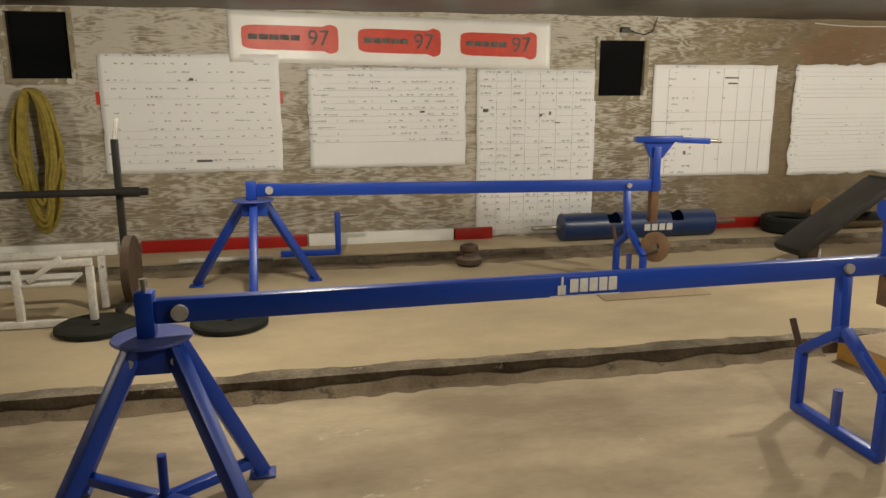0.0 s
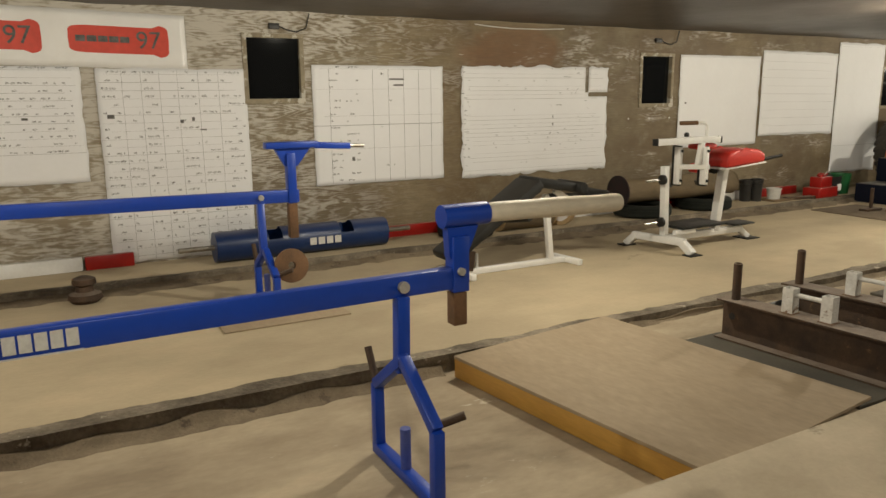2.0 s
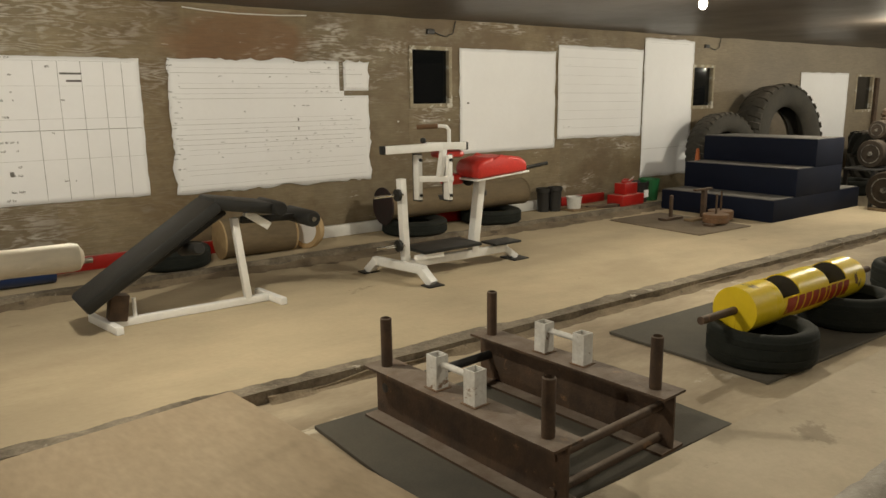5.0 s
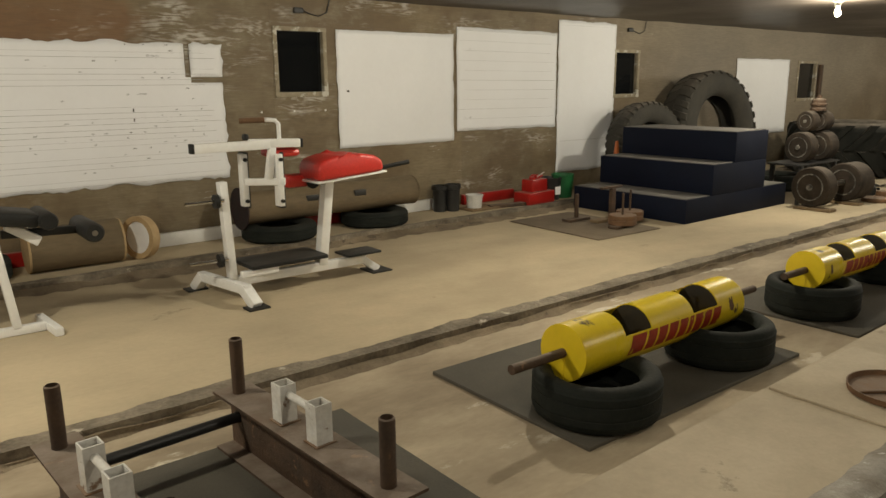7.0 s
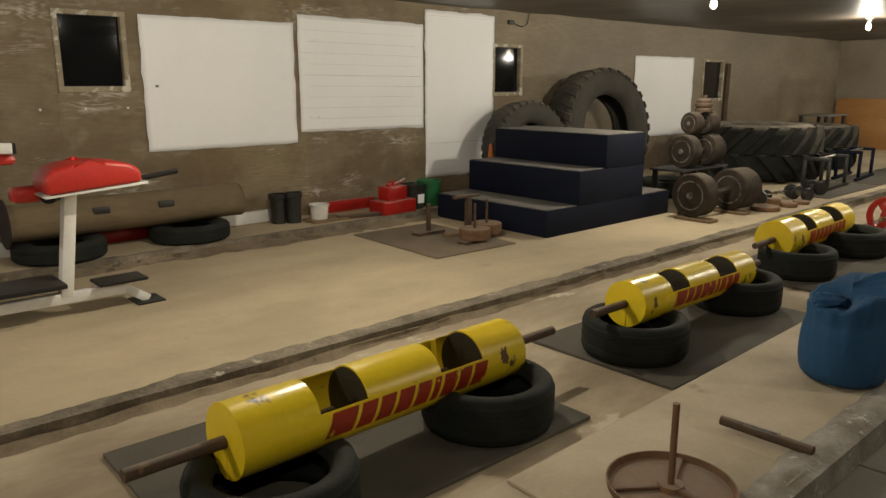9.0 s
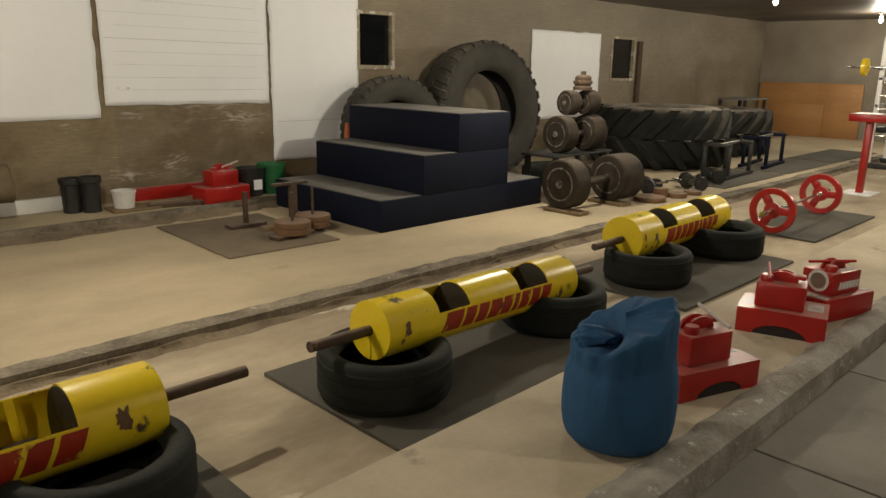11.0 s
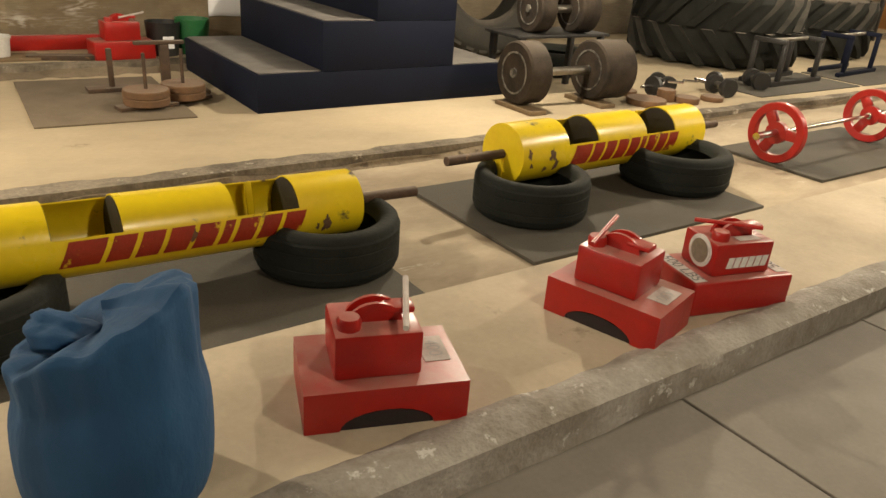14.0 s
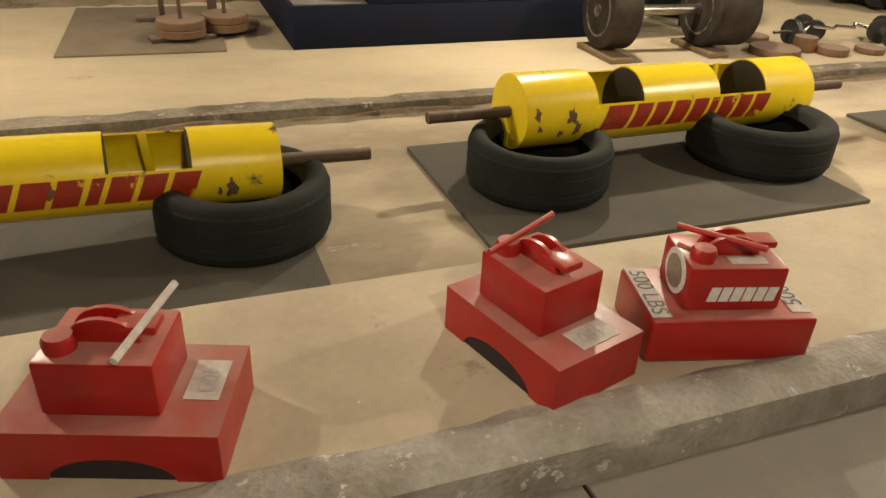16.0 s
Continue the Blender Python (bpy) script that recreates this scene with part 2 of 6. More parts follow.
M_RUBBER = material("tyre_rubber", (0.013, 0.0155, 0.0135), (0.021, 0.0235, 0.020), gloss=0.14, rough=0.72, scale=5, amount=0.5, grain=45, bump=0.25, spots=(0.035, 0.033, 0.028), spot_scale=6, spot_at=0.68, dust=0.03)
M_DUSTYRUBBER = material("dusty_tyre_rubber", (0.026, 0.024, 0.019), (0.050, 0.044, 0.034), rough=0.85, scale=4, amount=0.5, grain=45, bump=0.25, dust=0.3)
M_MAT = material("rubber_mat", (0.068, 0.062, 0.050), (0.105, 0.092, 0.071), rough=0.85, scale=2.2, amount=0.5, grain=130, bump=0.2, spots=(0.16, 0.145, 0.12), spot_scale=2.5, spot_at=0.66)
M_YELLOW = material("yellow_paint", (0.80, 0.60, 0.018), (0.72, 0.50, 0.018), speck=0.1, rough=0.30, scale=3, amount=0.4, grain=30, bump=0.03, spots=(0.10, 0.07, 0.04), spot_scale=4.2, spot_at=0.63)
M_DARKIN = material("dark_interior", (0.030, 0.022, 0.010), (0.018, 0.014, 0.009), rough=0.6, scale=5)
M_RED = material("red_paint", (0.40, 0.013, 0.009), (0.28, 0.011, 0.008), speck=0.15, rough=0.33, scale=4, amount=0.5, grain=40, bump=0.06, spots=(0.42, 0.12, 0.09), spot_scale=9, spot_at=0.72, dust=0.5)
M_REDVINYL = material("red_vinyl", (0.55, 0.032, 0.022), (0.48, 0.027, 0.02), rough=0.42, scale=3, amount=0.4, grain=50, bump=0.05)
M_REDLET = material("red_lettering", (0.33, 0.030, 0.010), (0.24, 0.022, 0.010), rough=0.4, scale=8, grain=60, spots=(0.66, 0.46, 0.02), spot_scale=9, spot_at=0.59)
M_MATTBLACK = material("matt_black", (0.012, 0.010, 0.010), (0.03, 0.012, 0.012), rough=0.9, scale=10)
M_WOODY = material("yellow_plank", (0.52, 0.29, 0.055), (0.42, 0.22, 0.045), rough=0.55, scale=2.5, amount=0.5, grain=40, bump=0.1, stretch=(1, 0.3, 2), spots=(0.25, 0.14, 0.05), spot_scale=6, spot_at=0.66)
M_PLY = material("dusty_plywood", (0.39, 0.305, 0.205), (0.315, 0.24, 0.155), rough=0.8, scale=1.5, amount=0.5, grain=35, bump=0.1, stretch=(1, 0.4, 1), spots=(0.28, 0.21, 0.14), spot_scale=3, spot_at=0.69)
M_WOOD = material("brown_wood", (0.22, 0.15, 0.08), (0.14, 0.095, 0.052), rough=0.7, scale=4, grain=40, bump=0.2, stretch=(0.3, 1, 1))
M_LOGWOOD = material("dull_log_wood", (0.185, 0.135, 0.075), (0.12, 0.088, 0.05), rough=0.8, scale=4, grain=40, bump=0.25, stretch=(0.3, 1, 1))
M_BROWNMAT = material("brown_mat", (0.20, 0.155, 0.105), (0.15, 0.115, 0.078), rough=0.9, scale=4, grain=80, bump=0.15)
M_WOODEND = material("sawn_wood", (0.50, 0.36, 0.19), (0.38, 0.26, 0.13), rough=0.75, scale=5, grain=40, bump=0.15)
M_ORANGE = material("orange_plywood", (0.42, 0.21, 0.07), (0.32, 0.15, 0.05), rough=0.6, scale=1.5, grain=30, stretch=(1, 0.4, 2), bump=0.1)
M_PAPER = material("white_paper", (0.84, 0.84, 0.855), (0.78, 0.775, 0.785), rough=0.7, scale=1.5, amount=0.3, grain=20, bump=0.02, speck=0.03)
M_LABEL = material("worn_label", (0.56, 0.52, 0.48), (0.46, 0.38, 0.34), rough=0.7, scale=14, amount=0.6, grain=60, bump=0.05, spots=(0.45, 0.10, 0.08), spot_scale=22, spot_at=0.66)
M_INK = material("black_ink", (0.06, 0.058, 0.055), (0.17, 0.16, 0.15), rough=0.7, scale=20)
M_PENCIL = material("grey_ruling", (0.33, 0.32, 0.31), (0.45, 0.44, 0.42), rough=0.8, scale=20)
M_VINYL = material("white_vinyl", (0.82, 0.81, 0.80), (0.72, 0.70, 0.67), rough=0.32, scale=1.6, amount=0.4, grain=12, bump=0.08, speck=0.05)
M_LOGORED = material("red_print", (0.62, 0.055, 0.028), (0.56, 0.05, 0.026), rough=0.4, scale=4, grain=20, bump=0.05)
M_FRAME = material("old_window_frame", (0.36, 0.31, 0.22), (0.22, 0.18, 0.12), rough=0.8, scale=7, grain=40, bump=0.3, spots=(0.55, 0.52, 0.45), spot_scale=6, spot_at=0.55)
M_ROPE = material("yellow_rope", (0.36, 0.28, 0.045), (0.22, 0.165, 0.035), rough=0.85, scale=20, grain=120, bump=0.5)
M_CLOTH = material("blue_canvas", (0.008, 0.052, 0.130), (0.011, 0.070, 0.162), rough=0.85, scale=7, amount=0.5, grain=26, bump=0.55, speck=0.15, stretch=(1, 1, 0.5))
M_GREEN = material("green_plastic", (0.02, 0.14, 0.045), (0.016, 0.11, 0.035), rough=0.45, scale=4)
M_WHITEPL = material("white_plastic", (0.70, 0.69, 0.66), (0.6, 0.58, 0.54), rough=0.45, scale=4)
M_BLACKPL = material("black_plastic", (0.015, 0.015, 0.015), (0.03, 0.028, 0.026), rough=0.45, scale=5)
M_TRACTOR = material("tractor_tyre_rubber", (0.016, 0.017, 0.015), (0.03, 0.03, 0.026), gloss=0.12, rough=0.8, scale=4, amount=0.5, grain=45, bump=0.3, dust=0.6)
M_BLUELOG = material("mid_blue_paint", (0.006, 0.022, 0.085), (0.008, 0.030, 0.115), speck=0.1, rough=0.36, scale=2, grain=30, bump=0.05, spots=(0.04, 0.06, 0.12), spot_scale=6, spot_at=0.70, dust=0.15)
M_BOLT = material("pale_bolt_steel", (0.56, 0.54, 0.50), (0.42, 0.40, 0.37), rough=0.4, metal=0.3, scale=20, grain=60, bump=0.05)
M_SCUFF = material("scuffed_iron", (0.27, 0.25, 0.215), (0.045, 0.04, 0.035), rough=0.7, metal=0.1, scale=14, amount=0.7, grain=60, bump=0.2)
M_CONE = material("orange_plastic", (0.62, 0.16, 0.03), (0.5, 0.13, 0.03), rough=0.5, scale=5)
M_BULB = bpy.data.materials.new("lit_bulb")
M_BULB.use_nodes = True
M_BULB.node_tree.nodes["Principled BSDF"].inputs["Emission Color"].default_value = (1.0, 0.83, 0.58, 1)
M_BULB.node_tree.nodes["Principled BSDF"].inputs["Emission Strength"].default_value = 40
M_GLASS = bpy.data.materials.new("window_glass")
M_GLASS.use_nodes = True
for key, value in (("Base Color", (0.006, 0.007, 0.008, 1)), ("Roughness", 0.04), ("IOR", 1.5)):
    M_GLASS.node_tree.nodes["Principled BSDF"].inputs[key].default_value = value


# ---- building helpers ----
def part(name, bm, mat, parent=None, label="", smooth=35):
    me = bpy.data.meshes.new(name)
    bmesh.ops.recalc_face_normals(bm, faces=bm.faces)
    bm.to_mesh(me)
    bm.free()
    me.materials.append(mat)
    if smooth:
        me.polygons.foreach_set("use_smooth", [True] * len(me.polygons))
        me.set_sharp_from_angle(angle=radians(smooth))
    ob = new(name, me)
    ob.parent = parent
    if label:
        ob["label"] = label
    return ob


def thing(name, at, label, category, group="", rz=0):
    ob = new(name)
    ob.empty_display_size = 0.1
    ob.matrix_basis = pose(*at, 0, 0, rz)
    return tagged(ob, label, category, group)


def box(bm, lo, hi, bevel=0.0, m=None):
    lo, hi = Vector(lo), Vector(hi)
    c, s = (lo + hi) / 2, hi - lo
    made = bmesh.ops.create_cube(bm, size=1, matrix=(m or Matrix()) @ Matrix.Translation(c) @ Matrix.Diagonal((abs(s.x), abs(s.y), abs(s.z), 1)))
    if bevel:
        edges = list({e for v in made["verts"] for e in v.link_edges})
        bmesh.ops.bevel(bm, geom=edges, offset=bevel, segments=2, affect="EDGES", profile=0.5)
    return bm


def aim(p0, p1):
    p0, p1 = Vector(p0), Vector(p1)
    return Matrix.Translation((p0 + p1) / 2) @ (p1 - p0).to_track_quat("Z", "Y").to_matrix().to_4x4(), (p1 - p0).length


def rod(bm, p0, p1, r, seg=16, r2=None):
    m, d = aim(p0, p1)
    bmesh.ops.create_cone(bm, cap_ends=True, segments=seg, radius1=r, radius2=r if r2 is None else r2, depth=d, matrix=m)
    return bm


def bar(bm, p0, p1, w, h, bevel=0.005):
    """Box-section beam between two points; h is its height where it lies level."""
    p0, p1 = Vector(p0), Vector(p1)
    z = (p1 - p0).normalized()
    up = Vector((0, 0, 1)) if abs(z.z) < 0.95 else Vector((0, 1, 0))
    x = up.cross(z).normalized()
    y = z.cross(x)
    m = Matrix((x, y, z)).transposed().to_4x4()
    m.translation = (p0 + p1) / 2
    d = (p1 - p0).length / 2
    return box(bm, (-w / 2, -h / 2, -d), (w / 2, h / 2, d), bevel, m)


def lathe(bm, profile, seg=32, m=None, closed=False, caps=True):
    m = m or Matrix()
    rings = []
    for r, z in profile:
        rings.append([bm.verts.new(m @ Vector((r * math.cos(2 * math.pi * k / seg), r * math.sin(2 * math.pi * k / seg), z))) for k in range(seg)])
    pairs = list(zip(rings, rings[1:])) + ([(rings[-1], rings[0])] if closed else [])
    for a, b in pairs:
        for k in range(seg):
            bm.faces.new((a[k], a[(k + 1) % seg], b[(k + 1) % seg], b[k]))
    if caps and not closed:
        for ring, (r, z) in ((rings[0], profile[0]), (rings[-1], profile[-1])):
            if r > 1e-5:
                bm.faces.new(ring)
    return bm


def sweep(bm, pts, r, seg=8, closed=False):
    pts = [Vector(p) for p in pts]
    n = len(pts)
    rings = []
    for i, p in enumerate(pts):
        a = pts[i - 1] if i or closed else p
        b = pts[(i + 1) % n] if i < n - 1 or closed else p
        d = (b - a).normalized()
        side = d.cross(Vector((0.13, 0.97, 0.2))).normalized()
        up = side.cross(d)
        rings.append([bm.verts.new(p + r * (math.cos(2 * math.pi * k / seg) * side + math.sin(2 * math.pi * k / seg) * up)) for k in range(seg)])
    for i in range(n if closed else n - 1):
        a, b = rings[i], rings[(i + 1) % n]
        for k in range(seg):
            bm.faces.new((a[k], a[(k + 1) % seg], b[(k + 1) % seg], b[k]))
    if not closed:
        bm.faces.new(rings[0])
        bm.faces.new(rings[-1])
    return bm


def extrude(bm, outline, depth, m=None):
    """A flat outline (x, z) made solid from y = 0 to y = depth."""
    m = m or Matrix()
    a = [bm.verts.new(m @ Vector((x, 0, z))) for x, z in outline]
    b = [bm.verts.new(m @ Vector((x, depth, z))) for x, z in outline]
    n = len(a)
    bm.faces.new(a)
    bm.faces.new(b[::-1])
    for k in range(n):
        bm.faces.new((a[k], b[k], b[(k + 1) % n], a[(k + 1) % n]))
    return bm


def lettering(text, size):
    """The built-in font as a flat bmesh in x and y, centred."""
    cu = bpy.data.curves.new("lettering", "FONT")
    cu.body, cu.size, cu.align_x, cu.align_y = text, size, "CENTER", "CENTER"
    ob = new("lettering", cu)
    me = bpy.data.meshes.new_from_object(ob.evaluated_get(bpy.context.evaluated_depsgraph_get()))
    bm = bmesh.new()
    bm.from_mesh(me)
    bpy.data.objects.remove(ob)
    bpy.data.curves.remove(cu)
    bpy.data.meshes.remove(me)
    return bm


def structure(ob, label, category):
    return tagged(ob, label, category, kind="structure")


B = bmesh.new

# ---- the building ----
WEST, EAST, SOUTH, NORTH = -6.5, 24.8, -5.0, 7.62
WINDOWS = [(-2.66, 1.80, -2.08, 2.44), (3.10, 1.62, 3.67, 2.24), (8.18, 1.51, 8.74, 2.15), (13.42, 1.41, 13.96, 2.03), (18.75, 1.25, 19.45, 1.93)]


def slab(name, x0, x1, y0, y1, z, mat, label):
    bm = B()
    box(bm, (x0, y0, -0.25), (x1, y1, z))
    return structure(part(name, bm, mat, smooth=0, label=label), label, "floor")


def rough_edge(x0, x1, y, z, face, width, drop, seed, mat, parent_label, name, rough=1.0, ridge=0.010):
    """The chipped rim along a slab's edge: a strip with a rounded, uneven profile."""
    bm = B()
    step, rows = 0.04, []
    n = int((x1 - x0) / step)
    prof = [(width, -0.003), (width * 0.80, ridge * 0.6), (width * 0.55, ridge), (width * 0.30, ridge), (0.024, ridge * 0.6 - 0.002), (0.006, -0.012), (0.0, -0.034), (0.002, -drop * 0.6), (-0.012, -drop)]
    for i in range(n + 1):
        x = x0 + (x1 - x0) * i / n
        row = []
        for k, (d, h) in enumerate(prof):
            w1 = noise.noise(Vector((x * 1.9, seed, k * 0.35)))
            w2 = noise.noise(Vector((x * 9.0, seed + 5, k * 0.8)))
            jd = rough * (0.024 * w1 + 0.016 * w2) * (1.6 if k < 2 else 0.8)
            jh = 0.002 + (0 if k in (0, 8) else -rough * (0.010 * abs(w1) + 0.012 * abs(w2)) * (0.4 if k == 1 else 1.0))
            dd, hh = d + jd, h + jh
            if k >= 5:
                dd = min(dd, -0.006)
                hh = max(hh, 0.002) if k == 5 else hh
            elif k:
                hh = max(hh, 0.003)
            row.append(bm.verts.new((x, y - face * dd, z + hh)))
        rows.append(row)
    for a, b in zip(rows, rows[1:]):
        for k in range(len(prof) - 1):
            bm.faces.new((a[k], b[k], b[k + 1], a[k + 1]))
    return structure(part(name, bm, mat, smooth=60), parent_label, "kerb")


structure(part("ground", box(B(), (WEST - 30, SOUTH - 30, -0.6), (EAST + 30, NORTH + 30, -0.26)), M_AISLE, smooth=0), "bare dark earth under and around the barn", "ground")
slab("floor_ledge", WEST, EAST, 6.90, NORTH + 0.3, 0.14, M_FLOOR, "dusty raised concrete ledge along the plywood wall")
slab("floor_upper", WEST, EAST, 4.15, 6.90, 0.07, M_FLOOR, "dusty tan concrete slab of the lifting area")
slab("floor_gutter_west", WEST, 4.1, 2.00, 4.15, -0.04, M_GUTTER, "pale stained concrete floor of the sunken gutter")
slab("floor_gutter_east", 4.1, EAST, 2.00, 4.15, 0.0, M_GUTTER, "pale stained concrete floor of the sunken gutter")
# the strip widens a little towards the east
bm = B()
extrude(bm, [(WEST, 1.62), (EAST, 1.62), (EAST, 2.45), (11.0, 2.44), (4.5, 2.315), (WEST, 2.25)], 0.36, Matrix.Translation((0, 0, 0.11)) @ Matrix.Rotation(radians(-90), 4, "X"))
structure(part("floor_front", bm, M_FRONT, smooth=0), "worn tan concrete strip beside the aisle", "floor")
rough_edge(WEST, EAST, 6.90, 0.14, -1, 0.10, 0.075, 3.1, M_KERB, "chipped low edge of the concrete ledge", "kerb_ledge")
rough_edge(WEST, EAST, 4.15, 0.07, -1, 0.13, 0.115, 7.7, M_KERB, "chipped grey edge of the raised concrete slab", "kerb_upper", 1.3, 0.005)
rough_edge(WEST, EAST, 1.62, 0.11, -1, 0.15, 0.115, 12.3, M_KERB_PALE, "chipped grey edge of the concrete strip above the aisle", "kerb_aisle", 0.6, 0.026)


def dirt_band(x0, x1, y, z, width, height, seed, name, label):
    """Dirt swept against the foot of a kerb, with a ragged toe."""
    bm = B()
    n = int((x1 - x0) / 0.05)
    rows = []
    for i in range(n + 1):
        x = x0 + (x1 - x0) * i / n
        w = width * (0.75 + 0.55 * noise.noise(Vector((x * 0.8, seed, 0))) + 0.3 * noise.noise(Vector((x * 2.3, seed, 3))) + 0.35 * noise.noise(Vector((x * 9, seed, 5))))
        h = height * (0.8 + 0.6 * noise.noise(Vector((x * 3, seed, 7))))
        rows.append([bm.verts.new(p) for p in ((x, y + 0.02, z + h * 1.25), (x, y - 0.02, z + h), (x, y - 0.45 * w, z + 0.35 * h + 0.003), (x, y - w, z + 0.0012))])
    for a, b in zip(rows, rows[1:]):
        for k in range(3):
            bm.faces.new((a[k], b[k], b[k + 1], a[k + 1]))
    ob = part(name, bm, M_DIRT, smooth=60)
    return structure(ob, label, "dirt")


dirt_band(WEST, 3.31, 4.15, -0.04, 0.11, 0.060, 2.2, "dirt_gutter_west", "brown dirt swept against the slab edge")
dirt_band(4.85, EAST, 4.15, 0.0, 0.075, 0.040, 6.2, "dirt_gutter_east", "brown dirt swept against the slab edge")
dirt_band(WEST, EAST, 6.90, 0.07, 0.20, 0.04, 9.2, "dirt_ledge", "brown dirt swept against the ledge")

# aisle of cast slabs with open joints
aisle = structure(part("floor_aisle", box(B(), (WEST, SOUTH, -0.25), (EAST, 1.62, -0.012)), M_MATTBLACK, smooth=0), "grey concrete aisle cast in slabs with open joints", "floor")
joint0, pitch = 11.80, 1.14
k0 = math.floor((WEST - joint0) / pitch)
for row, (ya, yb) in enumerate([(-1.70, 1.615), (SOUTH, -1.712)]):
    me = None
    for k in range(k0, k0 + 29):
        xa, xb = joint0 + k * pitch, joint0 + (k + 1) * pitch - 0.012
        if xb > EAST or xa < WEST:
            continue
        if me is None:
            ob = part("slab", box(B(), (0, ya, -0.2), (pitch - 0.012, yb, 0.0), 0.004), M_AISLE, aisle, smooth=0)
            me = ob.data
        else:
            ob = new("slab", me)
            ob.parent = aisle
        ob.location = (xa, 0, 0)


def holed(bm, x0, x1, z0, z1, y0, y1, holes):
    """A wall board from x0 to x1 with the holes cut out of it."""
    cuts = [h for h in holes if h[0] < x1 and h[2] > x0]
    if not cuts:
        return box(bm, (x0, y0, z0), (x1, y1, z1))
    h = cuts[0]
    a, b = max(h[0], x0), min(h[2], x1)
    if a - x0 > 0.001:
        holed(bm, x0, a, z0, z1, y0, y1, cuts[1:])
    if x1 - b > 0.001:
        holed(bm, b, x1, z0, z1, y0, y1, cuts[1:])
    box(bm, (a, y0, z0), (b, y1, h[1]))
    box(bm, (a, y0, h[3]), (b, y1, z1))
    return bm


wall_north = structure(part("wall_north", holed(B(), WEST - 0.2, EAST + 0.2, -0.25, 2.75, NORTH + 0.02, NORTH + 0.16, WINDOWS), M_PLASTER, smooth=0), "old barn wall lined with stained plywood sheets", "wall")
x = WEST
while x < EAST - 0.05:
    x1 = min(x + 1.215, EAST)
    part("plywood_sheet", holed(B(), x + 0.0004, x1 + 0.0046, 0.10, CEIL + 0.02, NORTH, NORTH + 0.018, WINDOWS), M_WALL, wall_north, smooth=0)
    x += 1.22
structure(part("wall_east", box(B(), (EAST, SOUTH - 0.2, -0.25), (EAST + 0.2, NORTH + 0.16, 2.75)), M_PLASTER, smooth=0), "grey-brown boarded end wall of the barn", "wall")
# west and south walls are unseen, added dark to hold down bounced light
structure(part("wall_west", box(B(), (WEST - 0.2, SOUTH - 0.2, -0.25), (WEST, NORTH + 0.02, 2.75)), M_UNSEENWALL, smooth=0), "grey-brown boarded end wall of the barn", "wall")
structure(part("wall_south", box(B(), (WEST, SOUTH - 0.2, -0.25), (EAST, SOUTH, 2.75)), M_UNSEENWALL, smooth=0), "unseen grey-brown long wall, kept dark to limit bounced light", "wall")
bm = B()
nx, ny = 120, 30
grid = [[bm.verts.new((WEST + (EAST - WEST) * i / nx, SOUTH + (NORTH - SOUTH) * j / ny, CEIL + 0.016 * noise.noise(Vector((i * 0.45, j * 0.3, 4))))) for j in range(ny + 1)] for i in range(nx + 1)]
for i in range(nx):
    for j in range(ny):
        bm.faces.new((grid[i][j], grid[i][j + 1], grid[i + 1][j + 1], grid[i + 1][j]))
structure(part("ceiling", bm, M_CEIL, smooth=80), "low dark brown sagging ceiling", "ceiling")
structure(part("roof", box(B(), (WEST - 0.2, SOUTH - 0.2, 2.752), (EAST + 0.2, NORTH + 0.3, 2.9)), M_PLASTER, smooth=0), "plain roof deck over the ceiling", "roof")

for n, (xa, za, xb, zb) in enumerate(WINDOWS):
    win = thing(f"window_{n + 1}", ((xa + xb) / 2, NORTH, za), "small square window with flaking frame, black night behind", "window")
    win["kind"] = "structure"
    w, h = (xb - xa) / 2, zb - za
    for lo, hi in (((-w - 0.02, -0.018, -0.03), (w + 0.02, 0.06, 0.022)), ((-w - 0.02, -0.018, h - 0.022), (w + 0.02, 0.06, h + 0.02)), ((-w - 0.02, -0.014, 0.022), (-w + 0.025, 0.06, h - 0.022)), ((w - 0.025, -0.014, 0.022), (w + 0.02, 0.06, h - 0.022))):
        part("window_frame", box(B(), lo, hi, 0.004), M_FRAME, win)
    pane = part("pane", box(B(), (-w + 0.02, 0.0, 0.0), (w - 0.02, 0.006, h - 0.04)), M_GLASS, win, smooth=0)
    pane.matrix_basis = pose(0, 0.05, 0.02, (-0.3, 3.4, 0.5, -0.4, 0.5)[n], 0, 0)

# bulbs hang from porcelain sockets
for bx, by in BULBS:
    b = thing("light_bulb", (bx, by, CEIL), "bare glowing light bulb in a white ceiling socket", "light bulb", "ceiling bulbs")
    part("socket", lathe(B(), [(0.055, 0.0), (0.055, -0.02), (0.035, -0.035), (0.028, -0.07), (0.0, -0.07)], 20), M_WHITEPL, b)
    part("bulb", lathe(B(), [(0.0, -0.071), (0.014, -0.071), (0.018, -0.09), (0.030, -0.115), (0.034, -0.14), (0.028, -0.165), (0.014, -0.18), (0.0, -0.184)], 20), M_BULB, b)


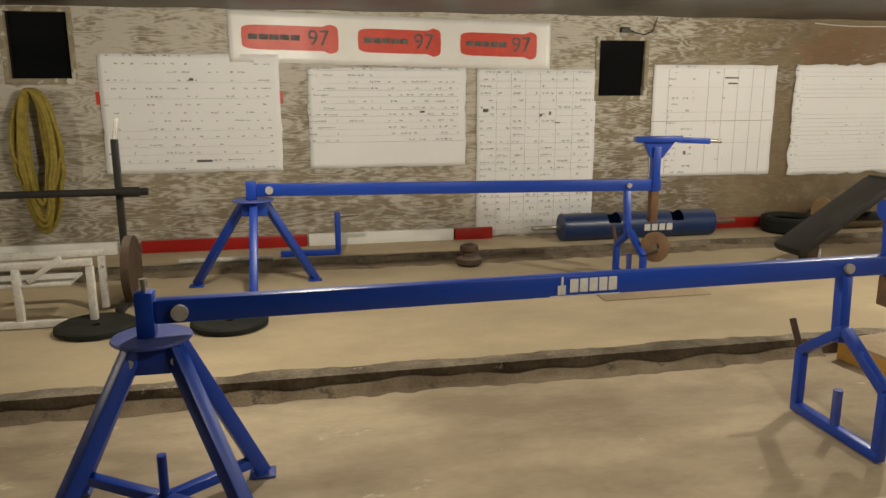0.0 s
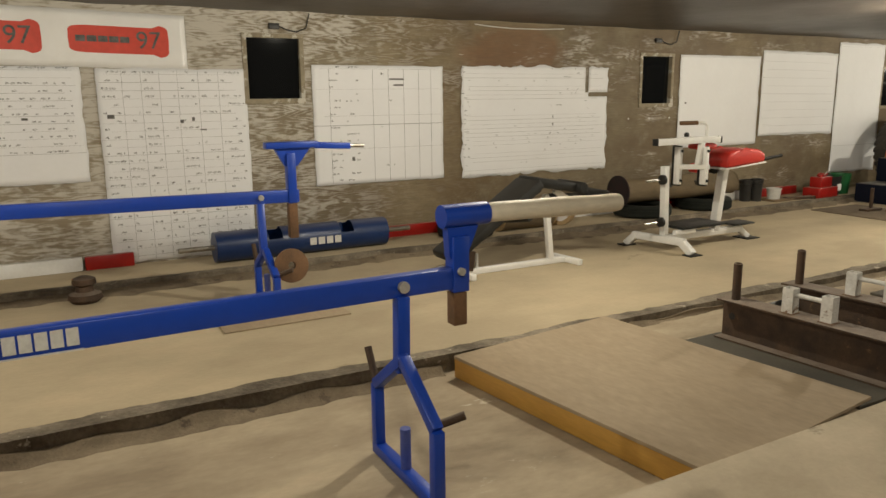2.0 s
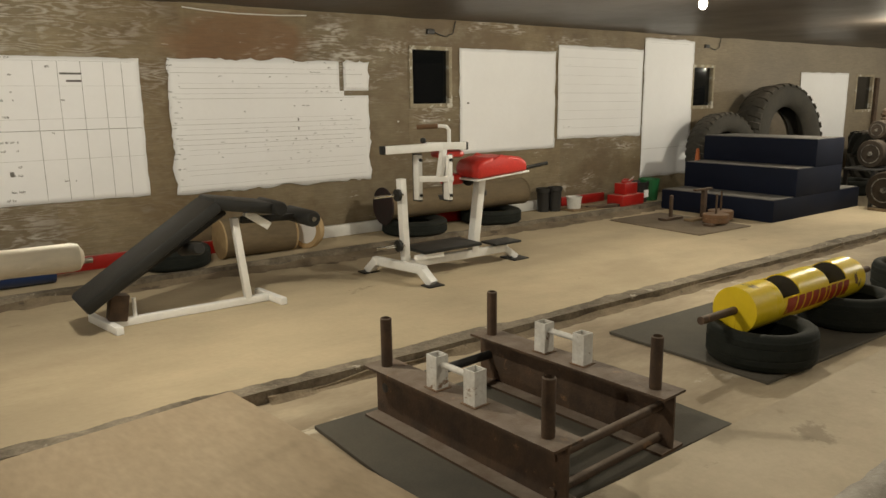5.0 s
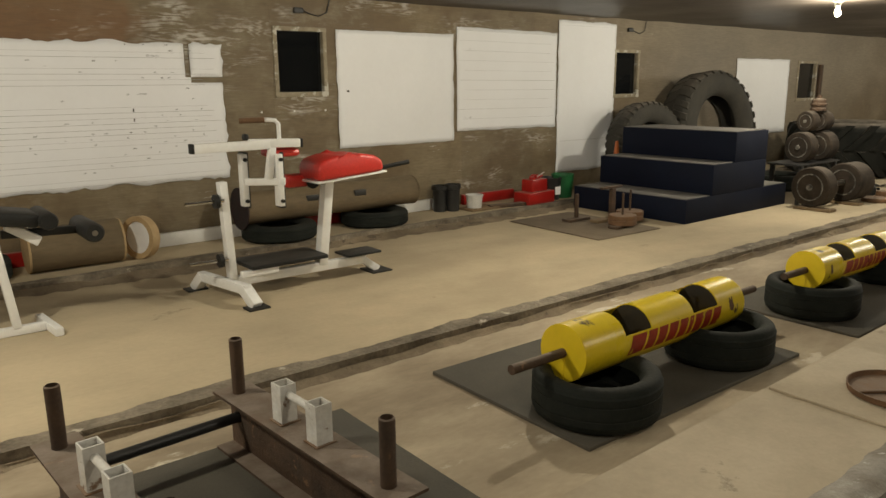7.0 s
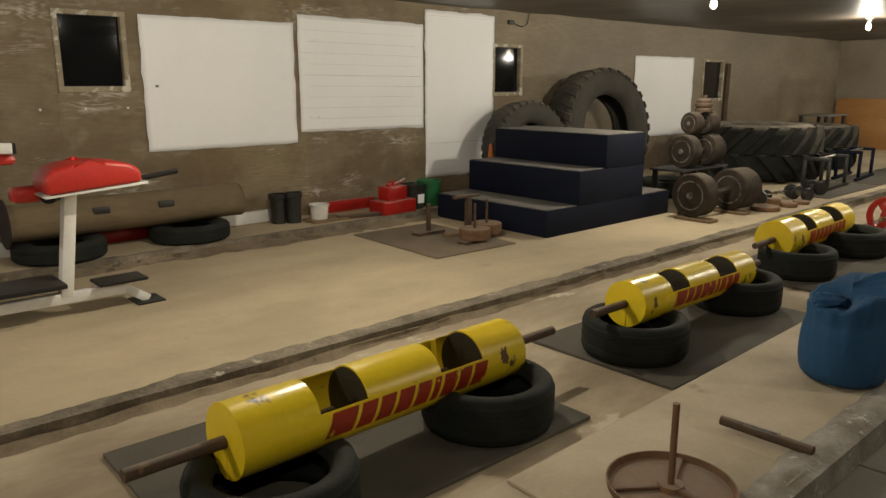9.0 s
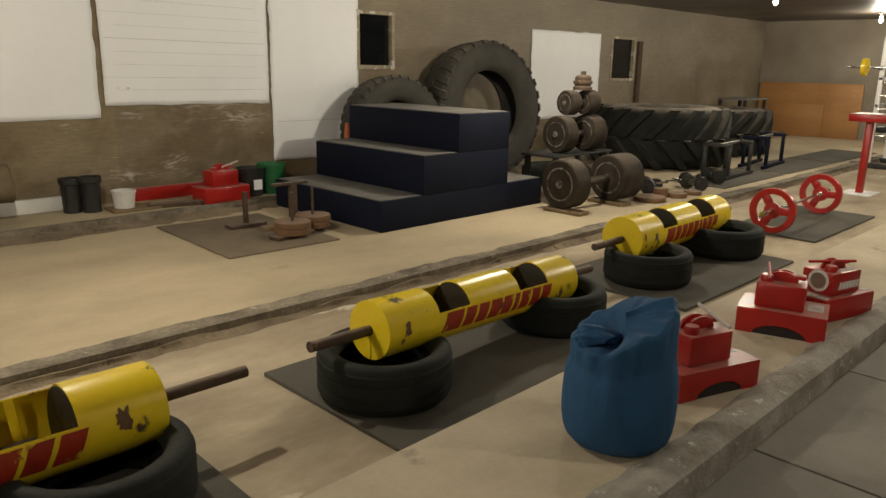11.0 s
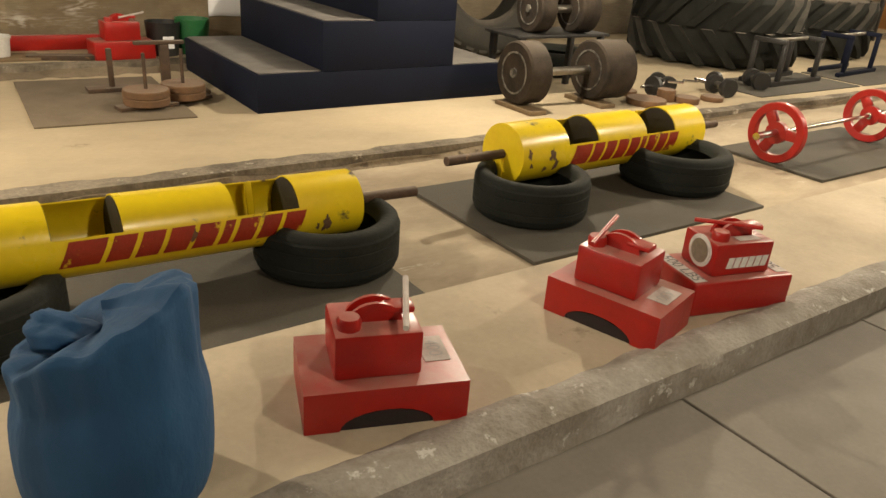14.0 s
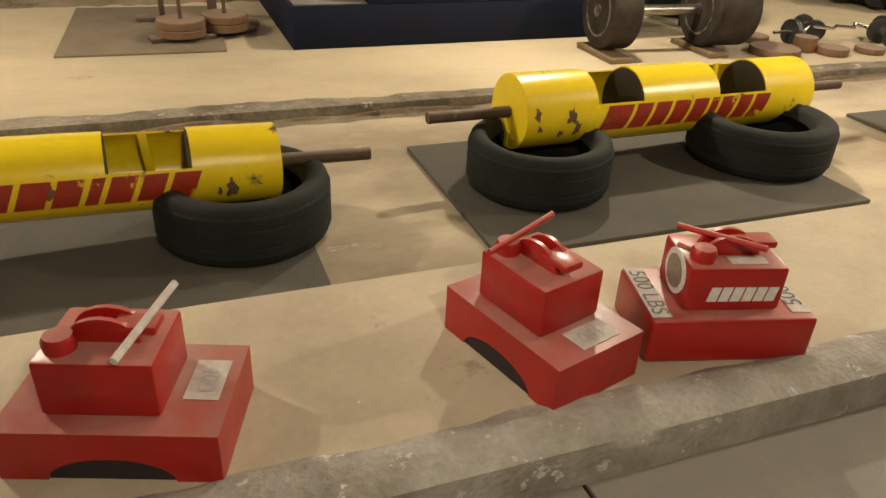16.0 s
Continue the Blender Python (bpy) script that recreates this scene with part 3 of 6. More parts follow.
# ---- paper sheets on the wall ----
def paper(name, x0, z0, x1, z1, label, seed, mat=None, category="poster", rag=0.012, tilt=0.0, bite=None):
    """A wavy sheet with uneven edges, a few millimetres off the wall. Returns the thing and a function that gives its surface."""
    w, h = x1 - x0, z1 - z0
    top = thing(name, (x0, NORTH - 0.004, z0), label, category, "record sheets" if category == "poster" else "")
    nu, nv = max(8, int(w / 0.05)), max(8, int(h / 0.05))

    def lift(u, v):
        return -0.003 - 0.0035 * (1 + noise.noise(Vector((u * 2.2, v * 1.6, seed)))) - 0.0012 * (1 + noise.noise(Vector((u * 7, v * 5, seed + 9))))

    def place(u, v):
        eu, ev = (1 if u in (0, w) else 0), (1 if v in (0, h) else 0)
        du = rag * eu * (noise.noise(Vector((v * 6, seed, 1))) + 0.6 * noise.noise(Vector((v * 23, seed, 2))))
        dv = rag * ev * (noise.noise(Vector((u * 4, seed, 3))) + 0.6 * noise.noise(Vector((u * 19, seed, 4))))
        return Vector((u + du, lift(u, v), v + dv + tilt * u))

    bm = B()
    grid = [[bm.verts.new(place(w * i / nu, h * j / nv)) for j in range(nv + 1)] for i in range(nu + 1)]
    for i in range(nu):
        for j in range(nv):
            u, v = (i + 0.5) * w / nu, (j + 0.5) * h / nv
            if bite and bite(u, v):
                continue
            bm.faces.new((grid[i][j], grid[i + 1][j], grid[i + 1][j + 1], grid[i][j + 1]))
    bmesh.ops.delete(bm, geom=[v for v in bm.verts if not v.link_faces], context="VERTS")
    sheet = part("sheet", bm, mat or M_PAPER, top, smooth=60)
    sol = sheet.modifiers.new("thickness", "SOLIDIFY")
    sol.thickness, sol.offset = 0.0012, 0
    return top, lift, tilt


def strokes(top, lift, tilt, name, marks, mat, gap=0.0016):
    """Small flat bars on a sheet: (u, v, width, height)."""
    bm = B()
    for u, v, wd, ht in marks:
        n = max(1, int(wd / 0.09), int(ht / 0.09))
        for k in range(n):
            if wd >= ht:
                a, b, c, d = u + wd * k / n, u + wd * (k + 1) / n, v, v + ht
            else:
                a, b, c, d = u, u + wd, v + ht * k / n, v + ht * (k + 1) / n
            bm.faces.new([bm.verts.new((p, lift(p, q) - gap, q + tilt * p)) for p, q in ((a, c), (b, c), (b, d), (a, d))])
    ob = part(name, bm, mat, top, smooth=0)
    ob["kind"] = "stuff"
    return ob


def scribble(rng, u0, u1, v, size, fill):
    """A run of illegible words as small bars."""
    out, u = [], u0
    while u < u1:
        wl = rng.uniform(0.6, 2.2) * size
        if rng.random() < fill:
            k = u
            while k < min(u + wl, u1):
                out.append((k, v + rng.uniform(-0.1, 0.25) * size, size * rng.uniform(0.12, 0.3), size * rng.uniform(0.5, 1.0)))
                out.append((k, v + rng.uniform(0, 0.8) * size, size * rng.uniform(0.3, 0.5), size * 0.16))
                k += size * rng.uniform(0.4, 0.6)
        u += wl + size * rng.uniform(0.5, 1.2)
    return out


def record_sheet(x0, z0, x1, z1, label, seed, rows, cols, fill, size=0.016, tilt=0.0, rag=0.012, bite=None, ruled=1.0, extra=(), first=0.02, last=0.97):
    rng = random.Random(seed)
    w, h = x1 - x0, z1 - z0
    top, lift, tilt = paper("record_sheet", x0, z0, x1, z1, label, seed, rag=rag, tilt=tilt, bite=bite)
    lines, words = [], []
    for r in range(rows):
        v = h * (last - (last - first) * r / max(1, rows - 1))
        if rng.random() < ruled:
            a, b = rng.uniform(0.0, 0.08) * w, w * rng.uniform(0.9, 0.995)
            lines.append((a, v, b - a, rng.choice((0.0016, 0.002, 0.003))))
        for c0, c1, f in cols:
            if rng.random() < 0.9:
                words += scribble(rng, c0 * w, c1 * w, v + 0.012, size, f * fill)
    if lines:
        strokes(top, lift, tilt, "ruled_lines", lines, M_PENCIL)
    if words:
        strokes(top, lift, tilt, "handwriting", words, M_INK, 0.0022)
    if extra:
        strokes(top, lift, tilt, "heading", [(u * w, v * h, a, b) for u, v, a, b in extra], M_INK, 0.0026)
    return top


record_sheet(-1.88, 0.92, -0.22, 2.05, "large white record sheet covered in faint handwriting", 11, 15, [(0.02, 0.2, 0.5), (0.25, 0.55, 0.7), (0.6, 0.95, 0.5)], 0.6, 0.016, ruled=0.45, extra=[(0.49, 0.78, 0.04, 0.025), (0.5, 0.09, 0.15, 0.022)])
record_sheet(0.05, 0.93, 1.66, 1.93, "white record sheet with ruled handwritten rows, wavy top", 12, 12, [(0.0, 0.18, 0.9), (0.25, 0.45, 0.8), (0.5, 0.95, 0.7)], 0.6, 0.017, ruled=0.9, rag=0.014, first=0.26, extra=[(0.7, 0.55, 0.05, 0.02)])
record_sheet(1.78, 0.16, 3.10, 1.92, "tall white record sheet ruled in small squares", 13, 24, [(0.03, 0.14, 0.8), (0.17, 0.26, 0.6), (0.3, 0.38, 0.9), (0.42, 0.5, 0.6), (0.54, 0.64, 0.9), (0.68, 0.78, 0.6), (0.82, 0.97, 0.8)], 0.55, 0.020, ruled=0.95, first=0.03, extra=[(0.05, 0.75, 0.06, 0.035), (0.52, 0.72, 0.03, 0.03), (0.6, 0.73, 0.025, 0.035), (0.65, 0.68, 0.06, 0.012)] + [(c, 0.01, 0.002, 1.72) for c in (0.16, 0.28, 0.4, 0.52, 0.66, 0.8)])
record_sheet(3.76, 0.75, 5.26, 1.97, "white record sheet with faint ruled columns", 14, 18, [(0.12, 0.2, 0.8), (0.24, 0.33, 0.8), (0.5, 0.6, 0.1)], 0.6, 0.02, ruled=0.5, extra=[(0.57, 0.88, 0.17, 0.016), (0.6, 0.83, 0.12, 0.016), (0.27, 0.2, 0.03, 0.04)] + [(c, 0.02, 0.003, 1.16) for c in (0.12, 0.44, 0.56, 0.68, 0.8, 0.9)] + [(0.0, 0.5, 1.48, 0.004)])
record_sheet(5.50, 0.73, 7.62, 1.98, "wide torn white record sheet with ragged edges", 15, 26, [(0.0, 0.05, 0.9), (0.2, 0.5, 0.12), (0.55, 0.9, 0.2)], 0.3, 0.014, ruled=0.85, rag=0.034, bite=lambda u, v: (abs(u - 1.78) < 0.035 and v > 0.93) or (1.80 < u < 2.2 and abs(v - 0.93) < 0.03), extra=[(0.6, 0.52, 0.012, 0.03), (0.6, 0.45, 0.012, 0.03)])
record_sheet(8.87, 0.93, 10.45, 2.16, "nearly blank white record sheet", 16, 3, [(0.05, 0.1, 0.3)], 0.2, 0.012, ruled=0.0, extra=[(0.07, 0.48, 0.03, 0.02)])
record_sheet(10.50, 1.04, 12.21, 2.25, "white record sheet with faint ruled lines", 17, 11, [(0.02, 0.3, 0.2)], 0.2, 0.012, ruled=1.0, tilt=-0.008)
record_sheet(12.24, 0.40, 13.42, 2.40, "tall blank white sheet reaching to the ceiling", 18, 6, [(0.02, 0.2, 0.05)], 0.1, 0.016, ruled=0.5, rag=0.02)
record_sheet(16.62, 0.67, 18.40, 1.97, "blank white sheet on the wall", 19, 2, [(0.1, 0.2, 0.0)], 0.0, 0.016, ruled=0.3)

for x in (-1.90, -0.23):
    tagged(part("red_tape", box(B(), (x - 0.02, NORTH - 0.004, 1.58), (x + 0.035, NORTH - 0.001, 1.70)), M_LOGORED, smooth=0), "scrap of red tape at the edge of a record sheet", "tape", "red tape scraps")
# vinyl banner with three red badges
top, lift, tilt = paper("banner", -0.68, 1.98, 2.57, 2.46, "white vinyl banner with three red badges", 31, M_VINYL, "banner", 0.01, -0.022)
for u0, u1 in ((0.12, 1.05), (1.24, 2.08), (2.28, 3.10)):
    bm = B()
    outline = []
    for k in range(24):
        t = 2 * math.pi * k / 24
        cu, cv = math.cos(t), math.sin(t)
        outline.append(((u0 + u1) / 2 + (u1 - u0) / 2 * math.copysign(abs(cu) ** 0.3, cu), 0.24 + 0.145 * math.copysign(abs(cv) ** 0.3, cv) * (1 if cu > 0.3 else 0.8)))
    mid = bm.verts.new(((u0 + u1) / 2, lift((u0 + u1) / 2, 0.24) - 0.004, 0.24 + tilt * (u0 + u1) / 2))
    ring = [bm.verts.new((u, lift(u, v) - 0.004, v + tilt * u)) for u, v in outline]
    for k in range(24):
        bm.faces.new((mid, ring[k], ring[(k + 1) % 24]))
    part("badge", bm, M_LOGORED, top, "red printed badge", smooth=0)
    w = u1 - u0
    marks = [(u0 + 0.07 * w + k * 0.108 * w, 0.218, 0.094 * w, 0.052) for k in range(5)]
    strokes(top, lift, tilt, "print", marks, M_INK, 0.0065)
    bm = lettering("97", 0.215)
    bmesh.ops.transform(bm, matrix=Matrix.Translation((u0 + 0.79 * w, lift(u0 + 0.79 * w, 0.24) - 0.009, 0.24 + tilt * (u0 + 0.79 * w))) @ Matrix.Rotation(radians(90), 4, "X"), verts=bm.verts)
    part("number", bm, M_INK, top, "black printed number", smooth=0)

t = thing("wall_cable", (6.3, NORTH - 0.012, 2.40), "thin white cable tacked along the top of the wall", "cable")
part("cable", sweep(B(), [(-0.62, 0, 0.03), (-0.4, 0, 0.012), (-0.1, 0, 0.0), (0.3, 0, 0.005), (0.62, 0, 0.02)], 0.006), M_WHITEPL, t)

# boards painted red and white lie along the wall on the ledge
SEGS = [(-5.0, -1.85, M_WHITE), (-1.62, -0.02, M_RED), (0.0, 1.52, M_WHITE), (1.54, 1.95, M_RED), (3.3, 6.55, M_RED), (6.7, 7.75, M_WHITE), (8.2, 9.0, M_RED), (9.4, 10.2, M_WHITE), (10.55, 11.4, M_RED)]
for xa, xb, mt in SEGS:
    tagged(part("painted_board", box(B(), (xa, 7.545, 0.141), (xb, 7.60, 0.265), 0.006), mt), ("red" if mt is M_RED else "white") + " painted board lying along the wall on the ledge", "board", "painted boards")

for x in (8.0, 8.36, 8.72):
    tagged(part("screw", rod(B(), (x, NORTH + 0.002, 1.34), (x, NORTH - 0.004, 1.34), 0.011, 10), M_WHITEPL), "pale screw head in the plywood wall", "screw", "wall screws")

# ---- things: the lever machines ----
def local(origin):
    o = Vector(origin)
    return lambda x, y, z: Vector((x, y, z)) - o


def kite(top, L, x, y, z0, apex, half, name="kite_frame"):
    """Kite-shaped plate frame under a lever, in the plane across it, with its pegs."""
    sh = z0 + (apex - z0) * 0.62
    p = [(y - half, z0 + 0.03), (y - half, sh), (y, apex), (y + half, sh), (y + half, z0 + 0.03)]
    for (ya, za), (yb, zb) in zip(p, p[1:]):
        part("frame_bar", bar(B(), L(x, ya, za), L(x, yb, zb), 0.05, 0.05), M_BLUE, top)
    part("base_bar", bar(B(), L(x, y - half - 0.02, z0 + 0.025), L(x, y + half + 0.02, z0 + 0.025), 0.055, 0.05), M_BLUE, top)
    part("peg", rod(B(), L(x, y, z0 + 0.05), L(x, y, z0 + 0.24), 0.024), M_BLUE_DUSTY, top, "dusty upright plate peg")
    part("peg", rod(B(), L(x, y + half, sh - 0.02), L(x, y + half + 0.10, sh + 0.15), 0.018), M_RUST, top, "bare steel plate peg")
    part("peg", rod(B(), L(x, y - half + 0.04, sh + 0.0), L(x + 0.12, y - half - 0.02, sh + 0.05), 0.018), M_RUST, top, "bare steel plate peg")


def bolt(top, at, r=0.028, axis=(0, -1, 0)):
    a = Vector(at)
    part("bolt", rod(B(), a, a + Vector(axis) * 0.02, r, 12), M_BOLT, top)


def lever_machine():
    o = (-0.72, 3.05, -0.04)
    L = local(o)
    t = thing("lever_stand", o, "blue steel four-legged pivot stand with a round top plate", "stand", "pivot stands")
    for sx, sy in ((-1, 1), (1, 1), (-1, -1), (1, -1)):
        foot = L(-0.73 + sx * 0.40, 3.0 + sy * 0.27, -0.02)
        part("leg", bar(B(), L(-0.71 + sx * 0.07, 3.05 + sy * 0.05, 0.72), foot, 0.065, 0.065), M_BLUE, t)
        part("foot", box(B(), foot - Vector((0.06, 0.05, 0.019)), foot + Vector((0.06, 0.05, -0.006)), 0.006), M_BLUE_DUSTY, t)
    for sx, sy in ((-1, 1), (1, 1), (-1, -1), (1, -1)):
        part("brace", bar(B(), L(-0.73 + sx * 0.375, 3.0 + sy * 0.255, 0.045), L(-0.72 + sx * 0.02, 3.02 + sy * 0.012, 0.03), 0.05, 0.045), M_BLUE, t)
    part("peg", rod(B(), L(-0.72, 3.02, 0.04), L(-0.72, 3.02, 0.23), 0.02), M_BLUE, t)
    part("collar", box(B(), L(-0.82, 2.97, 0.60), L(-0.60, 3.13, 0.725), 0.012), M_BLUE, t)
    part("top_plate", lathe(B(), [(0.0, 0.768), (0.155, 0.768), (0.16, 0.774), (0.155, 0.782), (0.0, 0.782)], 40), M_BLUE_DUSTY, t)
    for px in (-0.80, -0.62):
        bolt(t, L(px, 2.968, 0.66), 0.02)

    o2 = (-0.72, 3.05, 0.743)
    L = local(o2)
    t = thing("lever_beam", o2, "long blue steel lever beam with a white taped grip, on a pivot stand", "lever", "lever beams")
    part("pivot_post", box(B(), L(-0.77, 3.01, 0.744), L(-0.70, 3.09, 0.93), 0.006), M_BLUE, t)
    part("pivot_pin", rod(B(), L(-0.735, 3.05, 0.92), L(-0.735, 3.05, 0.98), 0.018), M_CHROME, t)
    part("beam", bar(B(), L(-0.70, 3.05, 0.845), L(2.92, 3.20, 0.825), 0.06, 0.10, 0.008), M_BLUE, t)
    bolt(t, L(-0.60, 3.02, 0.842), 0.034)
    bolt(t, L(2.59, 3.15, 0.828), 0.026)
    ang = math.atan2(0.15, 3.62)
    for u0, u1, v0, v1 in ((0.99, 1.33, 0.788, 0.793), (1.025, 1.04, 0.797, 0.84), (1.042, 1.052, 0.797, 0.88), (1.054, 1.064, 0.797, 0.84)) + tuple((1.085 + k * 0.048, 1.085 + k * 0.048 + 0.040, 0.805, 0.868) for k in range(5)):
        y = 3.05 + (u0 + 0.70) * math.tan(ang) - 0.032
        part("print", box(B(), L(u0, y - 0.002, v0), L(u1, y + 0.004, v1)), M_WHITEPL, t, "white printed mark", smooth=0)
    part("drop_post", bar(B(), L(2.59, 3.17, 0.78), L(2.56, 3.12, 0.45), 0.06, 0.06), M_BLUE, t)
    kite(t, L, 2.548, 3.07, -0.03, 0.53, 0.295)
    part("end_post", box(B(), L(2.85, 3.16, 0.76), L(2.935, 3.24, 1.02), 0.006), M_BLUE, t)
    part("rusty_stub", box(B(), L(2.855, 3.165, 0.60), L(2.925, 3.235, 0.758), 0.006), M_RUSTB, t, "brown rusty steel stub")
    part("gusset", extrude(B(), [(2.83, 1.06), (2.99, 1.06), (2.93, 0.92), (2.84, 0.92)], 0.05, Matrix.Translation(L(0, 3.175, 0))), M_BLUE, t)
    part("sleeve", rod(B(), L(2.81, 3.2, 1.11), L(3.05, 3.205, 1.11), 0.053, 28), M_BLUE, t)
    bolt(t, L(2.885, 3.158, 0.86), 0.018)
    bm = B()
    lathe(bm, [(0.0, 0.0), (0.042, 0.0), (0.047, 0.02), (0.046, 0.3), (0.049, 0.34), (0.048, 0.55), (0.045, 0.6), (0.047, 0.78), (0.043, 0.80), (0.02, 0.815), (0.0, 0.816)], 24, Matrix.Translation(L(3.055, 3.205, 1.11)) @ Matrix.Rotation(radians(91), 4, "Y"))
    part("taped_grip", bm, M_PAD, t, "grip padded with dirty white tape")


def far_lever_machine():
    o = (-0.45, 6.0, 0.07)
    L = local(o)
    t = thing("lever_stand", o, "blue steel tripod pivot stand with a round top plate", "stand", "pivot stands")
    for fx, fy in ((-0.46, 5.42), (-0.98, 6.42), (0.02, 6.42)):
        foot = L(fx, fy, 0.09)
        part("leg", bar(B(), L(-0.44 + (fx + 0.44) * 0.15, 6.0 + (fy - 6.0) * 0.15, 0.84), foot, 0.06, 0.06), M_BLUE, t)
        part("foot", box(B(), foot - Vector((0.06, 0.05, 0.019)), foot + Vector((0.06, 0.05, -0.006)), 0.006), M_BLUE, t)
    part("collar", box(B(), L(-0.54, 5.92, 0.74), L(-0.34, 6.08, 0.85), 0.012), M_BLUE, t)
    part("top_plate", lathe(B(), [(0.0, 0.782), (0.16, 0.782), (0.165, 0.788), (0.16, 0.796), (0.0, 0.796)], 40), M_BLUE_DUSTY, t)
    o2 = (-0.45, 6.0, 0.867)
    L = local(o2)
    t = thing("lever_beam", o2, "long blue steel lever beam with a raised T-handle, on a tripod stand", "lever", "lever beams")
    part("pivot_post", box(B(), L(-0.50, 5.95, 0.868), L(-0.42, 6.05, 1.01), 0.006), M_BLUE, t)
    part("beam", bar(B(), L(-0.42, 6.0, 0.94), L(3.05, 6.0, 0.885), 0.06, 0.10, 0.008), M_BLUE, t)
    bolt(t, L(-0.32, 5.968, 0.938), 0.032)
    bolt(t, L(2.74, 5.968, 0.89), 0.022)
    part("drop_post", bar(B(), L(2.74, 6.0, 0.84), L(2.72, 5.9, 0.46), 0.055, 0.055), M_BLUE, t)
    kite(t, L, 2.72, 5.85, 0.071, 0.5, 0.26)
    part("end_post", box(B(), L(2.96, 5.96, 0.83), L(3.03, 6.04, 1.22), 0.006), M_BLUE, t)
    part("rusty_stub", box(B(), L(2.96, 5.965, 0.55), L(3.03, 6.035, 0.829), 0.006), M_RUSTB, t, "brown rusty steel stub")
    part("gusset", extrude(B(), [(2.87, 1.26), (3.16, 1.26), (3.05, 1.12), (2.95, 1.12)], 0.04, Matrix.Translation(L(0, 5.98, 0))), M_BLUE, t)
    part("t_plate", box(B(), L(2.80, 5.95, 1.26), L(3.22, 6.05, 1.31), 0.006), M_BLUE, t)
    part("handle", bar(B(), L(3.20, 6.0, 1.275), L(3.50, 6.0, 1.26), 0.05, 0.05), M_BLUE, t)
    part("handle_tip", rod(B(), L(3.50, 6.0, 1.26), L(3.62, 6.0, 1.255), 0.016), M_STEEL, t)
    bm = B()
    lathe(bm, [(0.03, -0.02), (0.10, -0.02), (0.13, -0.012), (0.13, 0.012), (0.10, 0.02), (0.03, 0.02)], 28, Matrix.Translation((2.86, 5.66, 0.40)) @ Matrix.Rotation(radians(80), 4, "X"), closed=True)
    tagged(part("weight_plate", bm, M_RUSTB), "rusty round weight plate hung on a peg of the far lever", "weight plate")


lever_machine()
far_lever_machine()
tagged(part("floor_board", box(B(), (2.25, 5.26, 0.071), (3.17, 5.80, 0.083), 0.003), M_PLY), "thin dusty plywood board lying flat on the slab", "board")


# ---- logs, tyres and mats ----
def tyre(at, R, width, inner, mat, label, m=None, group="", lugs=0, lug_w=0.05, lug_h=0.03, chevron=0.5, seg=48, grooves=True, press=None):
    """A tyre standing on its axis z; m turns it after that."""
    ob = thing("tyre", at, label, "tyre", group)
    m = m or Matrix()
    h = width / 2
    side = R - inner
    wall = [(inner, h * 0.50), (inner + 0.012, h * 0.72), (inner + side * 0.22, h * 0.90), (inner + side * 0.5, h), (inner + side * 0.75, h * 0.97), (R - side * 0.10, h * 0.86), (R - 0.006, h * 0.70)]
    tread = [(R - 0.006, h * 0.70), (R, h * 0.62)]
    if grooves:
        for g in (0.3, -0.3):
            tread += [(R, (g + 0.045) * h), (R - 0.004, (g + 0.03) * h), (R - 0.004, (g - 0.03) * h), (R, (g - 0.045) * h)]
    else:
        tread += [(R + 0.004, 0.0)]
    tread += [(R, -h * 0.62), (R - 0.006, -h * 0.70)]
    back = side * 0.10 + 0.012
    liner = [(inner, h * 0.50), (inner + 0.012, h * 0.55), (R - back, h * 0.66), (R - back, -h * 0.66), (inner + 0.012, -h * 0.55), (inner, -h * 0.50)]
    part("tread", lathe(B(), tread, seg, m, caps=False), mat, ob, smooth=28)
    part("sidewall", lathe(B(), wall, seg, m, caps=False), mat, ob, smooth=50)
    part("sidewall", lathe(B(), [(r, -z) for r, z in wall], seg, m, caps=False), mat, ob, smooth=50)
    part("liner", lathe(B(), liner, seg, m, caps=False), mat, ob, smooth=50)
    if press:
        # the rim gives under the log that lies on it
        py, pz, pr, x0, x1 = press
        for child in ob.children:
            for v in child.data.vertices:
                d = v.co.y + at[1] - py
                if abs(d) < pr and x0 < v.co.x + at[0] < x1:
                    v.co.z = min(v.co.z, pz - math.sqrt(pr * pr - d * d) - at[2])
    for s in (-1, 1) if lugs else ():
        lug = None
        for k in range(lugs):
            if lug is None:
                bm = B()
                prev = None
                for q in range(5):
                    f = q / 4
                    a = chevron * f * 2 * math.pi / lugs * 1.6
                    z = s * h * (0.02 + 0.93 * f)
                    rr = R - (0.0 if f < 0.9 else 0.03)
                    da = lug_w / R / 2
                    ring = [bm.verts.new(Vector(((rr + o) * math.cos(a + d), (rr + o) * math.sin(a + d), z))) for o, d in ((-0.02, -da), (lug_h, -da * 0.8), (lug_h, da * 0.8), (-0.02, da))]
                    if prev:
                        for e in range(4):
                            bm.faces.new((prev[e], prev[(e + 1) % 4], ring[(e + 1) % 4], ring[e]))
                    else:
                        bm.faces.new(ring)
                    prev = ring
                bm.faces.new(prev[::-1])
                piece = part("lug", bm, mat, ob, smooth=30)
                lug = piece.data
            else:
                piece = new("lug", lug)
                piece.parent = ob
            piece.matrix_basis = m @ Matrix.Rotation(2 * math.pi * (k + (0.5 if s > 0 else 0)) / lugs, 4, "Z")
    return ob


